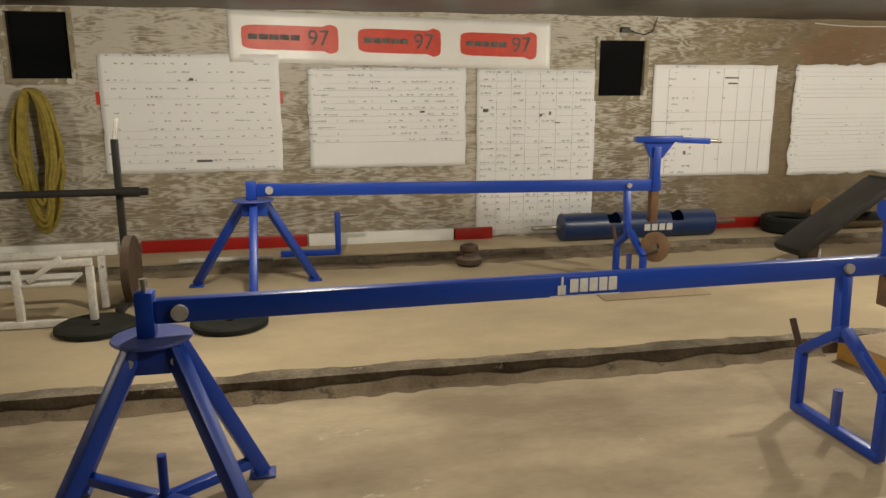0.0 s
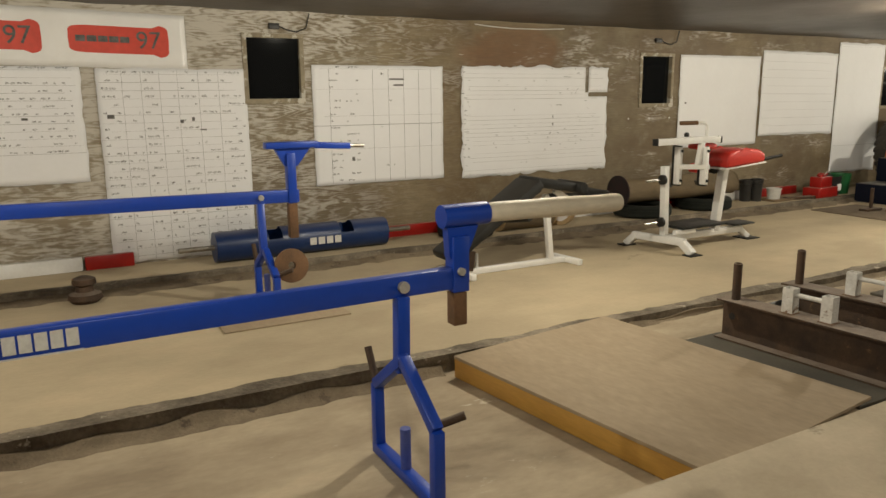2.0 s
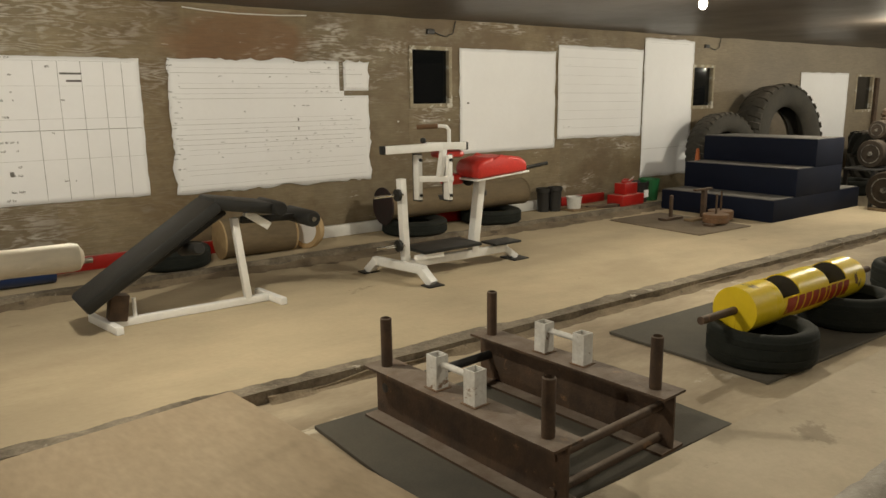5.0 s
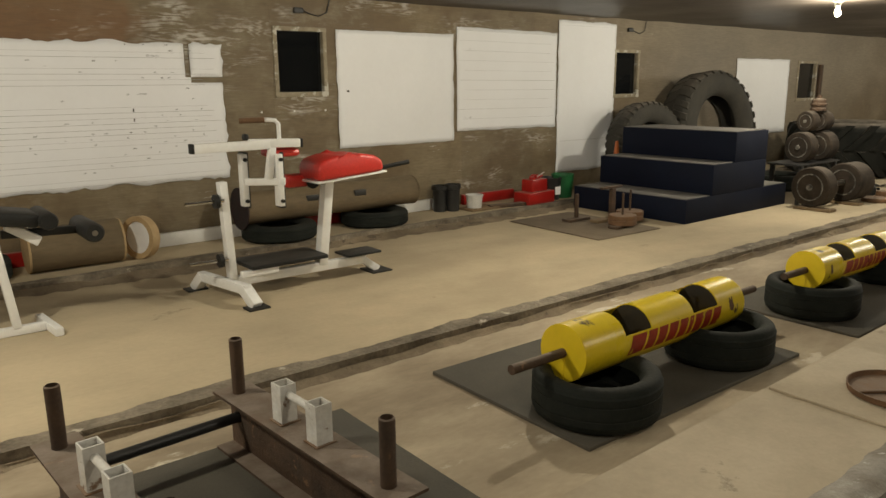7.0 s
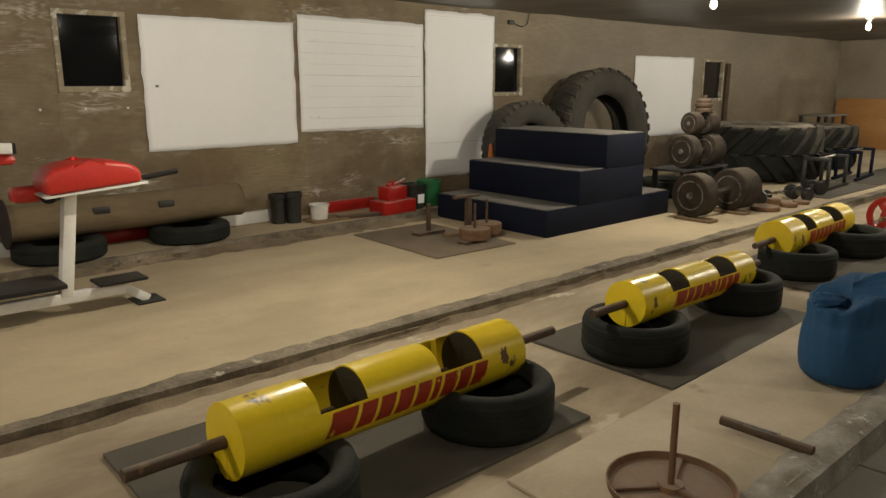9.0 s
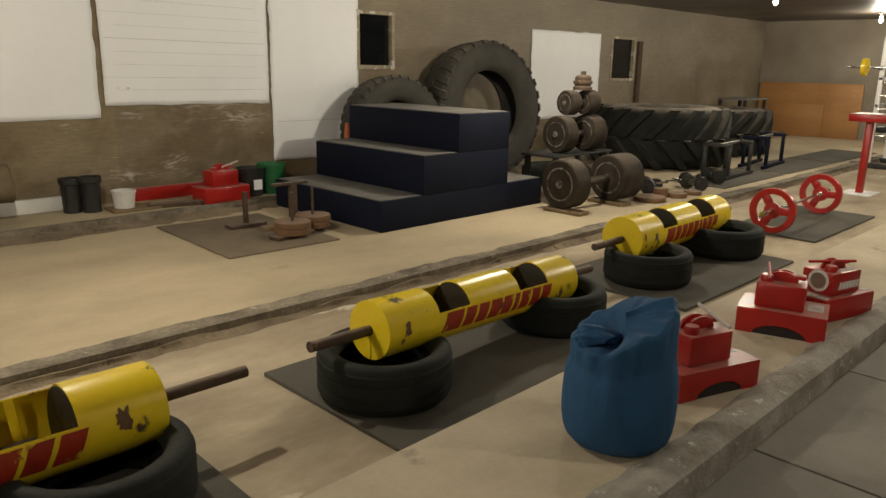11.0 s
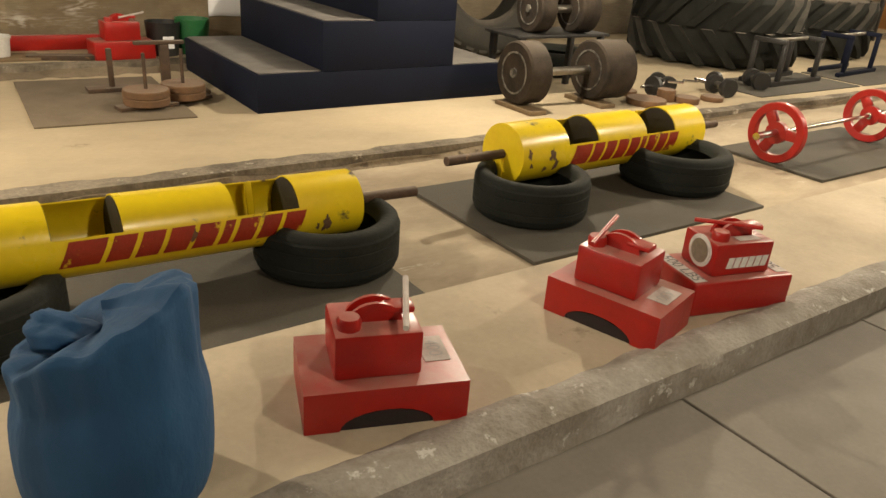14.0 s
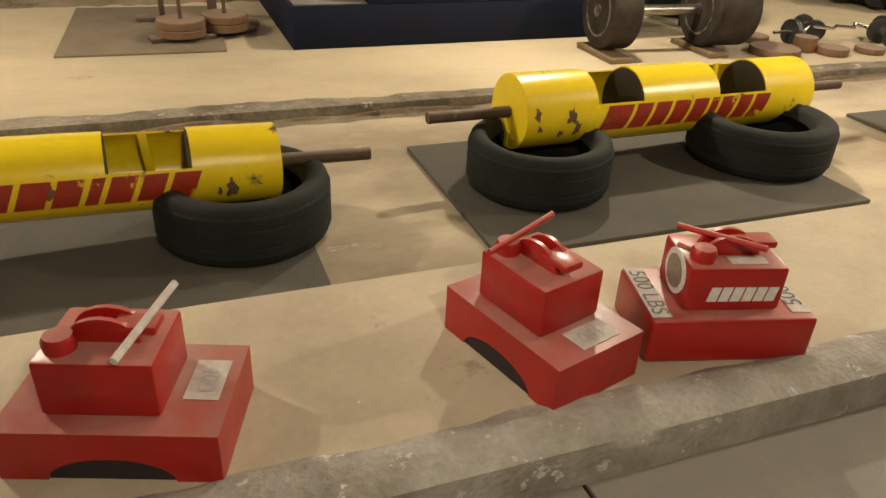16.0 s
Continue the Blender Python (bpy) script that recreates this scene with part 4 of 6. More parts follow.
def mat_on_floor(x0, y0, x1, y1, z, label, thick=0.02, mt=None, rz=0.0):
    bm = B()
    cx, cy = (x0 + x1) / 2, (y0 + y1) / 2
    box(bm, (x0 - cx, y0 - cy, 0), (x1 - cx, y1 - cy, thick), 0.003)
    ob = tagged(part("floor_mat", bm, mt or M_MAT), label, "mat", "floor mats")
    ob.matrix_basis = pose(cx, cy, z + 0.001, 0, 0, rz)
    return ob


def log_bar(x0, x1, y, z, r, m_body, label, mark=True, holes=((0.215, 0.365), (0.63, 0.805)), bars=(0.34, 0.16), rz=0.0, dip=0.0):
    """A hollow steel log with two hand openings, end plates and loading bars, lying along x."""
    L = x1 - x0
    t = thing("lifting_log", ((x0 + x1) / 2, y, z), label, "lifting log", "lifting logs" if mark else "", rz)
    t.matrix_basis = pose((x0 + x1) / 2, y, z, 0, dip, rz)
    seg = 40
    bm = B()
    cuts = sorted({0.0, 1.0, *[v for h in holes for v in h]})
    wall = 0.006

    def vert(u, a, rr):
        return bm.verts.new((u * L - L / 2, rr * math.cos(a), rr * math.sin(a)))
    for u0, u1 in zip(cuts, cuts[1:]):
        cut = any(abs(u0 - h[0]) < 1e-6 for h in holes)
        if cut:
            a0, a1 = radians(160), radians(360 + 48)
        else:
            a0, a1 = radians(0), radians(360)
        n = seg if not cut else int(seg * (a1 - a0) / (2 * math.pi))
        rows = []
        for k in range(n + 1):
            a = a0 + (a1 - a0) * k / n
            rows.append((vert(u0, a, r), vert(u1, a, r), vert(u1, a, r - wall), vert(u0, a, r - wall)))
        for p, q in zip(rows, rows[1:]):
            for i in range(4):
                bm.faces.new((p[i], p[(i + 1) % 4], q[(i + 1) % 4], q[i]))
        if cut:
            bm.faces.new(rows[0])
            bm.faces.new(rows[-1][::-1])
    bmesh.ops.remove_doubles(bm, verts=bm.verts, dist=0.0004)
    part("shell", bm, m_body, t, smooth=40)
    for s in (-1, 1):
        part("end_plate", rod(B(), (s * (L / 2 - 0.008), 0, 0), (s * (L / 2 + 0.001), 0, 0), r - 0.0005, 40), m_body, t)
        ln = bars[0] if s < 0 else bars[1]
        part("loading_bar", rod(B(), (s * L / 2, 0, 0), (s * (L / 2 + ln), 0, 0), 0.024, 20), M_RUST if mark else M_STEEL, t, "bare worn steel loading bar")
        if mark and s < 0:
            part("rib", box(B(), (s * (L / 2 + 0.002) - 0.003, -0.012, -r * 0.98), (s * (L / 2 + 0.002) + 0.003, 0.012, -0.03)), m_body, t)
    for h in holes:
        u = (h[0] + h[1]) / 2 * L - L / 2
        part("grip", rod(B(), (u - 0.05, 0.02, -0.03), (u + 0.05, 0.02, -0.03), 0.014), M_RUST, t, "steel grip")
        if h is holes[-1]:
            part("strap", bar(B(), (u + 0.02, 0.05, -r + 0.02), (u - 0.01, 0.05, r - 0.02), 0.03, 0.006), m_body, t)
        # dark-coloured discs close the yellow shells, so the openings are dark inside
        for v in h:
            part("baffle", rod(B(), (v * L - L / 2 - 0.003, 0, 0), (v * L - L / 2 + 0.003, 0, 0), r - wall - 0.001, 36), M_DARKIN, t, "dark disc closing the shell beside a hand opening") if m_body is M_YELLOW else None
    if mark:
        # nine slanted red blocks stand in for the painted name
        widths = [1.35, 0.85, 0.85, 0.9, 0.85, 0.42, 0.85, 0.8, 0.9]
        u, scale = 0.225, 0.575 / (sum(widths) + 8 * 0.20)
        for wd in widths:
            bm = B()
            rows = []
            for i in range(8):
                v = i / 7
                a = radians(164 + 40 * (1 - v))
                rows.append([bm.verts.new(((u + w * wd * scale + 0.024 * v) * L - L / 2, (r + 0.0015) * math.cos(a), (r + 0.0015) * math.sin(a))) for w in (0.0, 1.0)])
            for p, q in zip(rows, rows[1:]):
                bm.faces.new((p[0], p[1], q[1], q[0]))
            part("painted_mark", bm, M_REDLET, t, "red painted block", smooth=60)
            u += (wd + 0.20) * scale
    return t


def worn_patch(log, L, r, u, angle, size, seed):
    """A ragged patch where the paint has gone, lying on a log's shell."""
    bm = B()
    rng = random.Random(seed)
    rim = []
    for k in range(26):
        a = 2 * math.pi * k / 26
        q = size * (0.75 + 0.6 * noise.noise(Vector((math.cos(a) * 1.6, math.sin(a) * 1.6, seed))) + rng.uniform(-0.18, 0.18))
        rim.append((q * math.cos(a), 1.5 * q * math.sin(a)))

    def on(x, y):
        a = radians(angle) + y / r
        return bm.verts.new((u * L - L / 2 + x, (r + 0.001) * math.cos(a), (r + 0.001) * math.sin(a)))
    rings = [[on(x * f, y * f) for x, y in rim] for f in (0.35, 0.7, 1.0)]
    bm.faces.new(rings[0])
    for p, q in zip(rings, rings[1:]):
        for k in range(26):
            bm.faces.new((p[k], p[(k + 1) % 26], q[(k + 1) % 26], q[k]))
    part("worn_patch", bm, M_RUSTB, log, "brown patch of bare rusty steel", smooth=60)


# both ends of each log's axis, its radius, and the loading bars
LOGS = [((7.365, 3.00, 0.312), (8.865, 3.055, 0.283), 0.144, (0.36, 0.39)), ((9.845, 3.02, 0.312), (11.335, 3.09, 0.252), 0.135, (0.33, 0.355)), ((12.350, 3.295, 0.288), (13.940, 3.388, 0.257), 0.159, (0.375, 0.36))]
WEAR = [((0.90, 168, 0.035, 1), (0.93, 186, 0.012, 2)), ((0.075, 176, 0.026, 3), (0.055, 196, 0.014, 4), (0.885, 194, 0.028, 5), (0.86, 199, 0.012, 6), (0.52, 180, 0.022, 12)), ((0.135, 178, 0.030, 7), (0.155, 196, 0.026, 8), (0.105, 202, 0.016, 9), (0.03, 170, 0.020, 10), (0.04, 192, 0.014, 11))]
for (a, b, r, bars), wear in zip(LOGS, WEAR):
    a, b = Vector(a), Vector(b)
    c, d, half = (a + b) / 2, b - a, (b - a).length / 2
    log = log_bar(c.x - half, c.x + half, c.y, c.z, r, M_YELLOW, "yellow steel lifting log with scratched paint, resting on two tyres", bars=bars, rz=math.degrees(math.atan2(d.y, d.x)), dip=math.degrees(math.atan2(-d.z, d.xy.length)))
    for u, angle, size, seed in wear:
        worn_patch(log, 2 * half, r, u, angle, size, seed)
for cx, cy, R, k in ((7.48, 2.88, 0.315, 0), (8.62, 2.92, 0.31, 0), (9.90, 2.98, 0.305, 1), (11.21, 3.03, 0.305, 1), (12.42, 3.12, 0.300, 2), (13.58, 3.13, 0.325, 2)):
    a, b, r, bars = LOGS[k]
    f = (cx - a[0]) / (b[0] - a[0])
    tyre((cx, cy, 0.022 + 0.113), R, 0.225, 0.205, M_RUBBER, "black worn car tyre lying flat under a yellow log", group="log tyres", press=(a[1] + f * (b[1] - a[1]), a[2] + f * (b[2] - a[2]), r + 0.004, a[0] - 0.01, b[0] + 0.01))
mat_on_floor(7.16, 2.63, 9.02, 3.78, 0.0, "grey rubber mat under a yellow log and tyres", rz=-0.6)
mat_on_floor(9.60, 2.53, 11.42, 3.52, 0.0, "grey rubber mat under a yellow log and tyres")
mat_on_floor(12.02, 2.61, 13.76, 3.66, 0.0, "grey rubber mat under a yellow log and tyres")
mat_on_floor(14.60, 2.74, 16.28, 3.55, 0.0, "grey rubber mat under the red barbell")
mat_on_floor(4.90, 2.46, 6.52, 3.70, 0.0, "grey rubber mat under the rusty sled")
mat_on_floor(10.44, 5.30, 11.40, 6.62, 0.07, "thin brown-grey mat beside the podium", 0.012, M_BROWNMAT, rz=-2)

blue_log = log_bar(2.62, 4.35, 7.27, 0.285, 0.143, M_BLUELOG, "dark blue steel lifting log lying on the ledge", mark=False, bars=(0.32, 0.30), holes=((0.28, 0.36), (0.70, 0.78)))
for k in range(4):
    part("print", box(B(), (0.02 + k * 0.085, -0.1455, -0.045), (0.085 + k * 0.085, -0.139, 0.025)), M_WHITEPL, blue_log, "white printed mark", smooth=0)

# wooden log across two tyres on the ledge, another beside it
for cx, cy, R in ((7.93, 7.23, 0.36), (9.05, 7.25, 0.36)):
    tyre((cx, cy, 0.142 + 0.08), R, 0.16, 0.19, M_RUBBER, "black car tyre lying on the ledge by the wall", group="ledge tyres")
tyre((5.32, 7.23, 0.142 + 0.09), 0.31, 0.18, 0.19, M_RUBBER, "black car tyre lying on the ledge by the wall", group="ledge tyres")


def wood_log(x0, x1, y, z, r, label, hole=False):
    t = thing("wooden_log", ((x0 + x1) / 2, y, z), label, "log")
    L = x1 - x0
    bm = B()
    n, seg = 14, 28
    rows = []
    for i in range(n + 1):
        u = L * i / n - L / 2
        rows.append([bm.verts.new((u, (r + 0.012 * noise.noise(Vector((u * 2, math.cos(a), math.sin(a))))) * math.cos(a), (r + 0.012 * noise.noise(Vector((u * 2, math.cos(a), math.sin(a) + 4)))) * math.sin(a))) for a in (2 * math.pi * k / seg for k in range(seg))])
    for a, b in zip(rows, rows[1:]):
        for k in range(seg):
            bm.faces.new((a[k], a[(k + 1) % seg], b[(k + 1) % seg], b[k]))
    part("trunk", bm, M_LOGWOOD, t)
    for s in (-1, 1):
        # a flat black disc paints the shade inside the hollow west end
        part("cut_end", rod(B(), (s * (L / 2 - 0.004), 0, 0), (s * (L / 2 + 0.012), 0, 0), r * (1.3 if hole and s < 0 else 1.02), 28), M_MATTBLACK if hole and s < 0 else (M_LOGWOOD if hole else M_WOODEND), t, "sawn end, black disc where the log is hollow")
    if hole:
        # no holes are cut: black boxes carry the openings' shade as colour
        for u in (-0.3, 0.25):
            part("hand_slot", box(B(), (u - 0.07, -r - 0.001, 0.02), (u + 0.07, -r + 0.05, 0.08), 0.008), M_BLACKPL, t, "black box for the shade in a hand opening")
    return t


wood_log(7.56, 9.55, 7.27, 0.305 + 0.158, 0.155, "brown wooden log with hand openings, lying across two tyres", True)
wood_log(5.75, 6.45, 7.25, 0.142 + 0.185, 0.18, "short brown wooden log on the ledge")
t = thing("wooden_disc", (6.62, 7.22, 0.142), "pale round wooden disc with a yellow rim standing on the ledge", "disc")
m = Matrix.Translation((0, 0, 0.185)) @ Matrix.Rotation(radians(-62), 4, "Z") @ Matrix.Rotation(radians(86), 4, "X")
part("disc", lathe(B(), [(0.0, -0.02), (0.14, -0.02), (0.14, 0.02), (0.0, 0.02)], 32, m), M_PAPER, t)
part("rim", lathe(B(), [(0.14, -0.04), (0.185, -0.04), (0.185, 0.04), (0.14, 0.04)], 32, m, closed=True), M_WOODEND, t, "tan rim")


# ---- ramp and sled ----
ramp = thing("plywood_platform", (4.12, 3.21, 0.001), "dusty plywood platform on yellow planks bridging the gutter", "platform", rz=7)
part("plank", box(B(), (-0.675, -0.80, -0.035), (-0.635, 0.90, 0.083), 0.004), M_WOODY, ramp, "yellow varnished edge plank")
part("plank", box(B(), (0.60, -0.80, 0.0), (0.64, 0.90, 0.083), 0.004), M_WOODY, ramp)
part("plank", box(B(), (-0.635, -0.02, 0.0), (0.60, 0.02, 0.083), 0.004), M_WOODY, ramp)
part("top_sheet", box(B(), (-0.68, -0.90, 0.084), (0.66, 0.90, 0.104), 0.003), M_PLY, ramp)


def sled():
    o = (5.64, 3.07, 0.023)
    t = thing("weight_sled", o, "rusty steel weight sled of two I-beams with upright posts", "sled", rz=4.0)
    for s in (-1, 1):
        x = s * 0.362
        a, b, c, d = 0.085, 0.006, 0.012, 0.272
        part("i_beam", extrude(B(), [(x - a, 0), (x + a, 0), (x + a, c), (x + b, c), (x + b, d - c), (x + a, d - c), (x + a, d), (x - a, d), (x - a, d - c), (x - b, d - c), (x - b, c), (x - a, c)], 1.24, Matrix.Translation((0, -0.64, 0))), M_RUST, t, smooth=0)
        for y in (-0.54, 0.51):
            part("post", lathe(B(), [(0.0, 0.273), (0.028, 0.273), (0.028, 0.515), (0.022, 0.52), (0.022, 0.46), (0.0, 0.46)], 20, Matrix.Translation((x - 0.005, y, 0))), M_RUST, t)
        for y in (-0.12, 0.13):
            bm = B()
            for lo, hi in (((-0.035, -0.035), (0.035, -0.029)), ((-0.035, 0.029), (0.035, 0.035)), ((-0.035, -0.029), (-0.029, 0.029)), ((0.029, -0.029), (0.035, 0.029))):
                box(bm, (x + lo[0], y + lo[1], 0.277), (x + hi[0], y + hi[1], 0.432))
            part("handle_post", bm, M_WHITE_WORN, t, "chipped white square post", smooth=0)
            part("foot_plate", box(B(), (x - 0.045, y - 0.045, 0.2725), (x + 0.045, y + 0.045, 0.2765)), M_RUSTB, t)
        part("handle", rod(B(), (x, -0.085, 0.392), (x, 0.095, 0.392), 0.015), M_WHITE_WORN, t)
    part("cross_pipe", rod(B(), (-0.38, -0.57, 0.20), (0.38, -0.57, 0.20), 0.02), M_RUST, t)
    part("cross_pipe", rod(B(), (-0.38, -0.57, 0.05), (0.38, -0.57, 0.05), 0.02), M_RUST, t)
    part("cross_pipe", rod(B(), (-0.37, 0.53, 0.15), (0.37, 0.53, 0.15), 0.024), M_BLACKPL, t)


sled()


# ---- benches ----
def decline_bench():
    o = (5.0, 5.85, 0.07)
    L = local(o)
    t = thing("decline_bench", o, "black padded decline bench on a white steel frame", "bench")
    part("foot", bar(B(), L(4.39, 6.12, 0.10), L(4.47, 5.64, 0.10), 0.05, 0.055), M_WHITE, t)
    part("spine", bar(B(), L(4.44, 5.86, 0.10), L(5.60, 5.85, 0.10), 0.05, 0.055), M_WHITE, t)
    part("foot", bar(B(), L(5.60, 6.06, 0.10), L(5.64, 5.64, 0.10), 0.05, 0.055), M_WHITE, t)
    part("post", bar(B(), L(5.44, 5.85, 0.12), L(5.37, 5.85, 0.74), 0.05, 0.06), M_WHITE, t)
    part("short_post", rod(B(), L(4.62, 5.85, 0.12), L(4.62, 5.85, 0.26), 0.014), M_WHITE, t)
    part("leg", bar(B(), L(4.50, 5.86, 0.12), L(4.53, 5.86, 0.30), 0.12, 0.10), M_RUST, t)
    a = math.atan2(0.60, 0.92)
    part("back_pad", box(B(), (-0.55, -0.19, -0.04), (0.56, 0.19, 0.05), 0.025, Matrix.Translation(L(4.74, 5.85, 0.56)) @ Matrix.Rotation(-a, 4, "Y")), M_BLACK, t)
    part("seat_pad", box(B(), (-0.24, -0.165, -0.04), (0.22, 0.165, 0.05), 0.025, Matrix.Translation(L(5.40, 5.85, 0.835)) @ Matrix.Rotation(radians(10), 4, "Y")), M_BLACK, t)
    part("support", bar(B(), L(4.40, 5.85, 0.27), L(5.30, 5.85, 0.80), 0.05, 0.05), M_BLACK, t)
    part("arm", bar(B(), L(5.45, 5.82, 0.78), L(5.62, 5.80, 0.66), 0.05, 0.06), M_WHITE, t)
    part("arm", bar(B(), L(5.42, 5.85, 0.72), L(5.88, 5.85, 0.70), 0.045, 0.05), M_BLACK, t)
    for x, z in ((5.90, 0.705),):
        part("foam_roller", lathe(B(), [(0.0, -0.22), (0.05, -0.22), (0.062, -0.2), (0.062, 0.2), (0.05, 0.22), (0.0, 0.22)], 22, Matrix.Translation(L(x, 5.82, z)) @ Matrix.Rotation(radians(90), 4, "X")), M_BLACK, t)
        part("roller_cap", rod(B(), L(x, 5.595, z), L(x, 5.602, z), 0.018), M_STEEL, t)
    part("foam_roller", lathe(B(), [(0.0, -0.2), (0.045, -0.2), (0.055, -0.18), (0.055, 0.18), (0.045, 0.2), (0.0, 0.2)], 22, Matrix.Translation(L(5.66, 5.84, 0.80)) @ Matrix.Rotation(radians(90), 4, "X")), M_BLACK, t)
    part("foam_roller", lathe(B(), [(0.0, -0.2), (0.035, -0.2), (0.045, -0.18), (0.045, 0.18), (0.035, 0.2), (0.0, 0.2)], 22, Matrix.Translation(L(5.02, 5.80, 0.56)) @ Matrix.Rotation(radians(80), 4, "X")), M_BLACK, t)


def curl_machine():
    o = (7.4, 5.78, 0.07)
    L = local(o)
    t = thing("leg_curl_machine", o, "white steel leg curl machine with red vinyl pads", "exercise machine")
    part("base_bar", bar(B(), L(6.72, 6.10, 0.19), L(6.83, 5.48, 0.19), 0.06, 0.07), M_WHITE, t)
    for (fx, fy, ix, iy) in ((6.70, 6.17, 6.73, 6.06), (6.85, 5.40, 6.82, 5.53)):
        part("leg", bar(B(), L(ix, iy, 0.20), L(fx, fy, 0.085), 0.08, 0.07), M_WHITE, t)
        part("foot_plate", box(B(), L(fx - 0.08, fy - 0.06, 0.0705), L(fx + 0.08, fy + 0.06, 0.082), 0.003), M_BLACK, t, "black rubber foot plate")
    part("spine", bar(B(), L(6.78, 5.78, 0.19), L(7.98, 5.77, 0.19), 0.06, 0.07), M_WHITE, t)
    part("leg", bar(B(), L(7.95, 5.77, 0.19), L(8.10, 5.77, 0.085), 0.06, 0.06), M_WHITE, t)
    part("foot_plate", box(B(), L(8.0, 5.67, 0.0705), L(8.19, 5.88, 0.082), 0.003), M_BLACK, t, "black rubber foot plate")
    part("column", bar(B(), L(6.84, 5.78, 0.20), L(6.81, 5.78, 0.93), 0.06, 0.07), M_WHITE, t)
    part("column", bar(B(), L(7.58, 5.78, 0.20), L(7.67, 5.78, 0.882), 0.075, 0.085), M_WHITE, t)
    for z in (0.80, 0.37):
        part("peg", rod(B(), L(6.52, 5.74, z), L(6.80, 5.74, z), 0.013), M_CHROME, t)
        part("stop_disc", rod(B(), L(6.73, 5.74, z), L(6.76, 5.74, z), 0.05, 22), M_BLACK, t)
    part("platform", box(B(), L(6.93, 5.62, 0.285), L(7.56, 5.98, 0.315), 0.006), M_BLACK, t, "black tread plate")
    part("platform_arm", bar(B(), L(6.86, 5.66, 0.26), L(7.15, 5.66, 0.26), 0.045, 0.045), M_WHITE, t)
    part("small_platform", box(B(), L(7.76, 5.66, 0.245), L(8.08, 5.88, 0.265), 0.006), M_BLACK, t, "black tread plate")
    part("top_arm", bar(B(), L(6.60, 5.70, 1.18), L(7.12, 5.62, 1.19), 0.06, 0.065), M_WHITE, t)
    part("arm_cap", box(B(), L(6.575, 5.67, 1.147), L(6.60, 5.735, 1.215), 0.006), M_BLACK, t)
    part("top_arm", bar(B(), L(6.98, 5.66, 1.20), L(7.34, 5.58, 1.19), 0.06, 0.06), M_WHITE, t)
    part("arm_cap", box(B(), L(7.335, 5.55, 1.157), L(7.355, 5.615, 1.222), 0.006), M_BLACK, t)
    part("handle", sweep(B(), [L(7.20, 5.62, 1.20), L(7.20, 5.62, 1.33), L(7.18, 5.63, 1.355), L(7.14, 5.66, 1.36), L(6.98, 5.76, 1.355)], 0.016), M_WHITE, t)
    part("grip", rod(B(), L(7.12, 5.67, 1.36), L(6.97, 5.765, 1.355), 0.021), M_RUSTB, t, "brown rubber grip")
    part("knob", lathe(B(), [(0.0, 0.0), (0.02, 0.0), (0.026, 0.02), (0.02, 0.04), (0.0, 0.045)], 14, Matrix.Translation(L(6.96, 5.66, 1.225))), M_BLACK, t)
    for x, y in ((6.97, 5.76), (7.17, 5.60)):
        part("upright_bracket", bar(B(), L(x, y, 0.74), L(x, y, 1.12), 0.045, 0.075), M_WHITE, t)
        part("bracket_pad", bar(B(), L(x + 0.03, y + 0.05, 0.72), L(x + 0.03, y + 0.05, 1.13), 0.03, 0.11), M_BLACK, t)
        for z in (0.78, 1.08):
            part("bolt", rod(B(), L(x, y - 0.038, z), L(x, y - 0.055, z), 0.014, 12), M_BLACK, t)
    part("bracket_link", bar(B(), L(6.97, 5.73, 0.92), L(7.20, 5.56, 0.92), 0.04, 0.05), M_WHITE, t)
    part("link_arm", bar(B(), L(7.10, 5.62, 0.94), L(7.14, 5.62, 1.17), 0.05, 0.05), M_WHITE, t)
    part("hip_pad", box(B(), L(7.12, 5.60, 1.09), L(7.36, 5.80, 1.15), 0.03), M_REDVINYL, t, "red vinyl pad")
    bm = B()
    extrude(bm, [(-0.29, -0.085), (-0.29, 0.015), (-0.25, 0.065), (-0.12, 0.09), (-0.02, 0.075), (0.08, 0.08), (0.22, 0.05), (0.29, 0.0), (0.29, -0.085)], 0.34, Matrix.Translation(L(7.78, 5.58, 0.992)) @ Matrix.Rotation(radians(-4), 4, "Y"))
    bmesh.ops.bevel(bm, geom=list(bm.edges), offset=0.028, segments=3, affect="EDGES", profile=0.5)
    part("chest_pad", bm, M_REDVINYL, t, "humped red vinyl pad")
    part("pad_plate", box(B(), (-0.30, 0.02, -0.104), (0.33, 0.32, -0.087), 0.004, Matrix.Translation(L(7.78, 5.58, 0.992)) @ Matrix.Rotation(radians(-4), 4, "Y")), M_WHITE, t)
    part("grip", rod(B(), L(8.08, 5.62, 0.95), L(8.30, 5.56, 0.985), 0.018), M_BLACK, t)
    part("lower_pad", box(B(), L(7.36, 5.85, 0.82), L(7.56, 6.0, 0.92), 0.03), M_REDVINYL, t, "red vinyl roller pad")
    part("foam_roller", rod(B(), L(7.55, 5.80, 0.86), L(7.68, 6.02, 0.86), 0.05), M_BLACK, t)


decline_bench()
curl_machine()


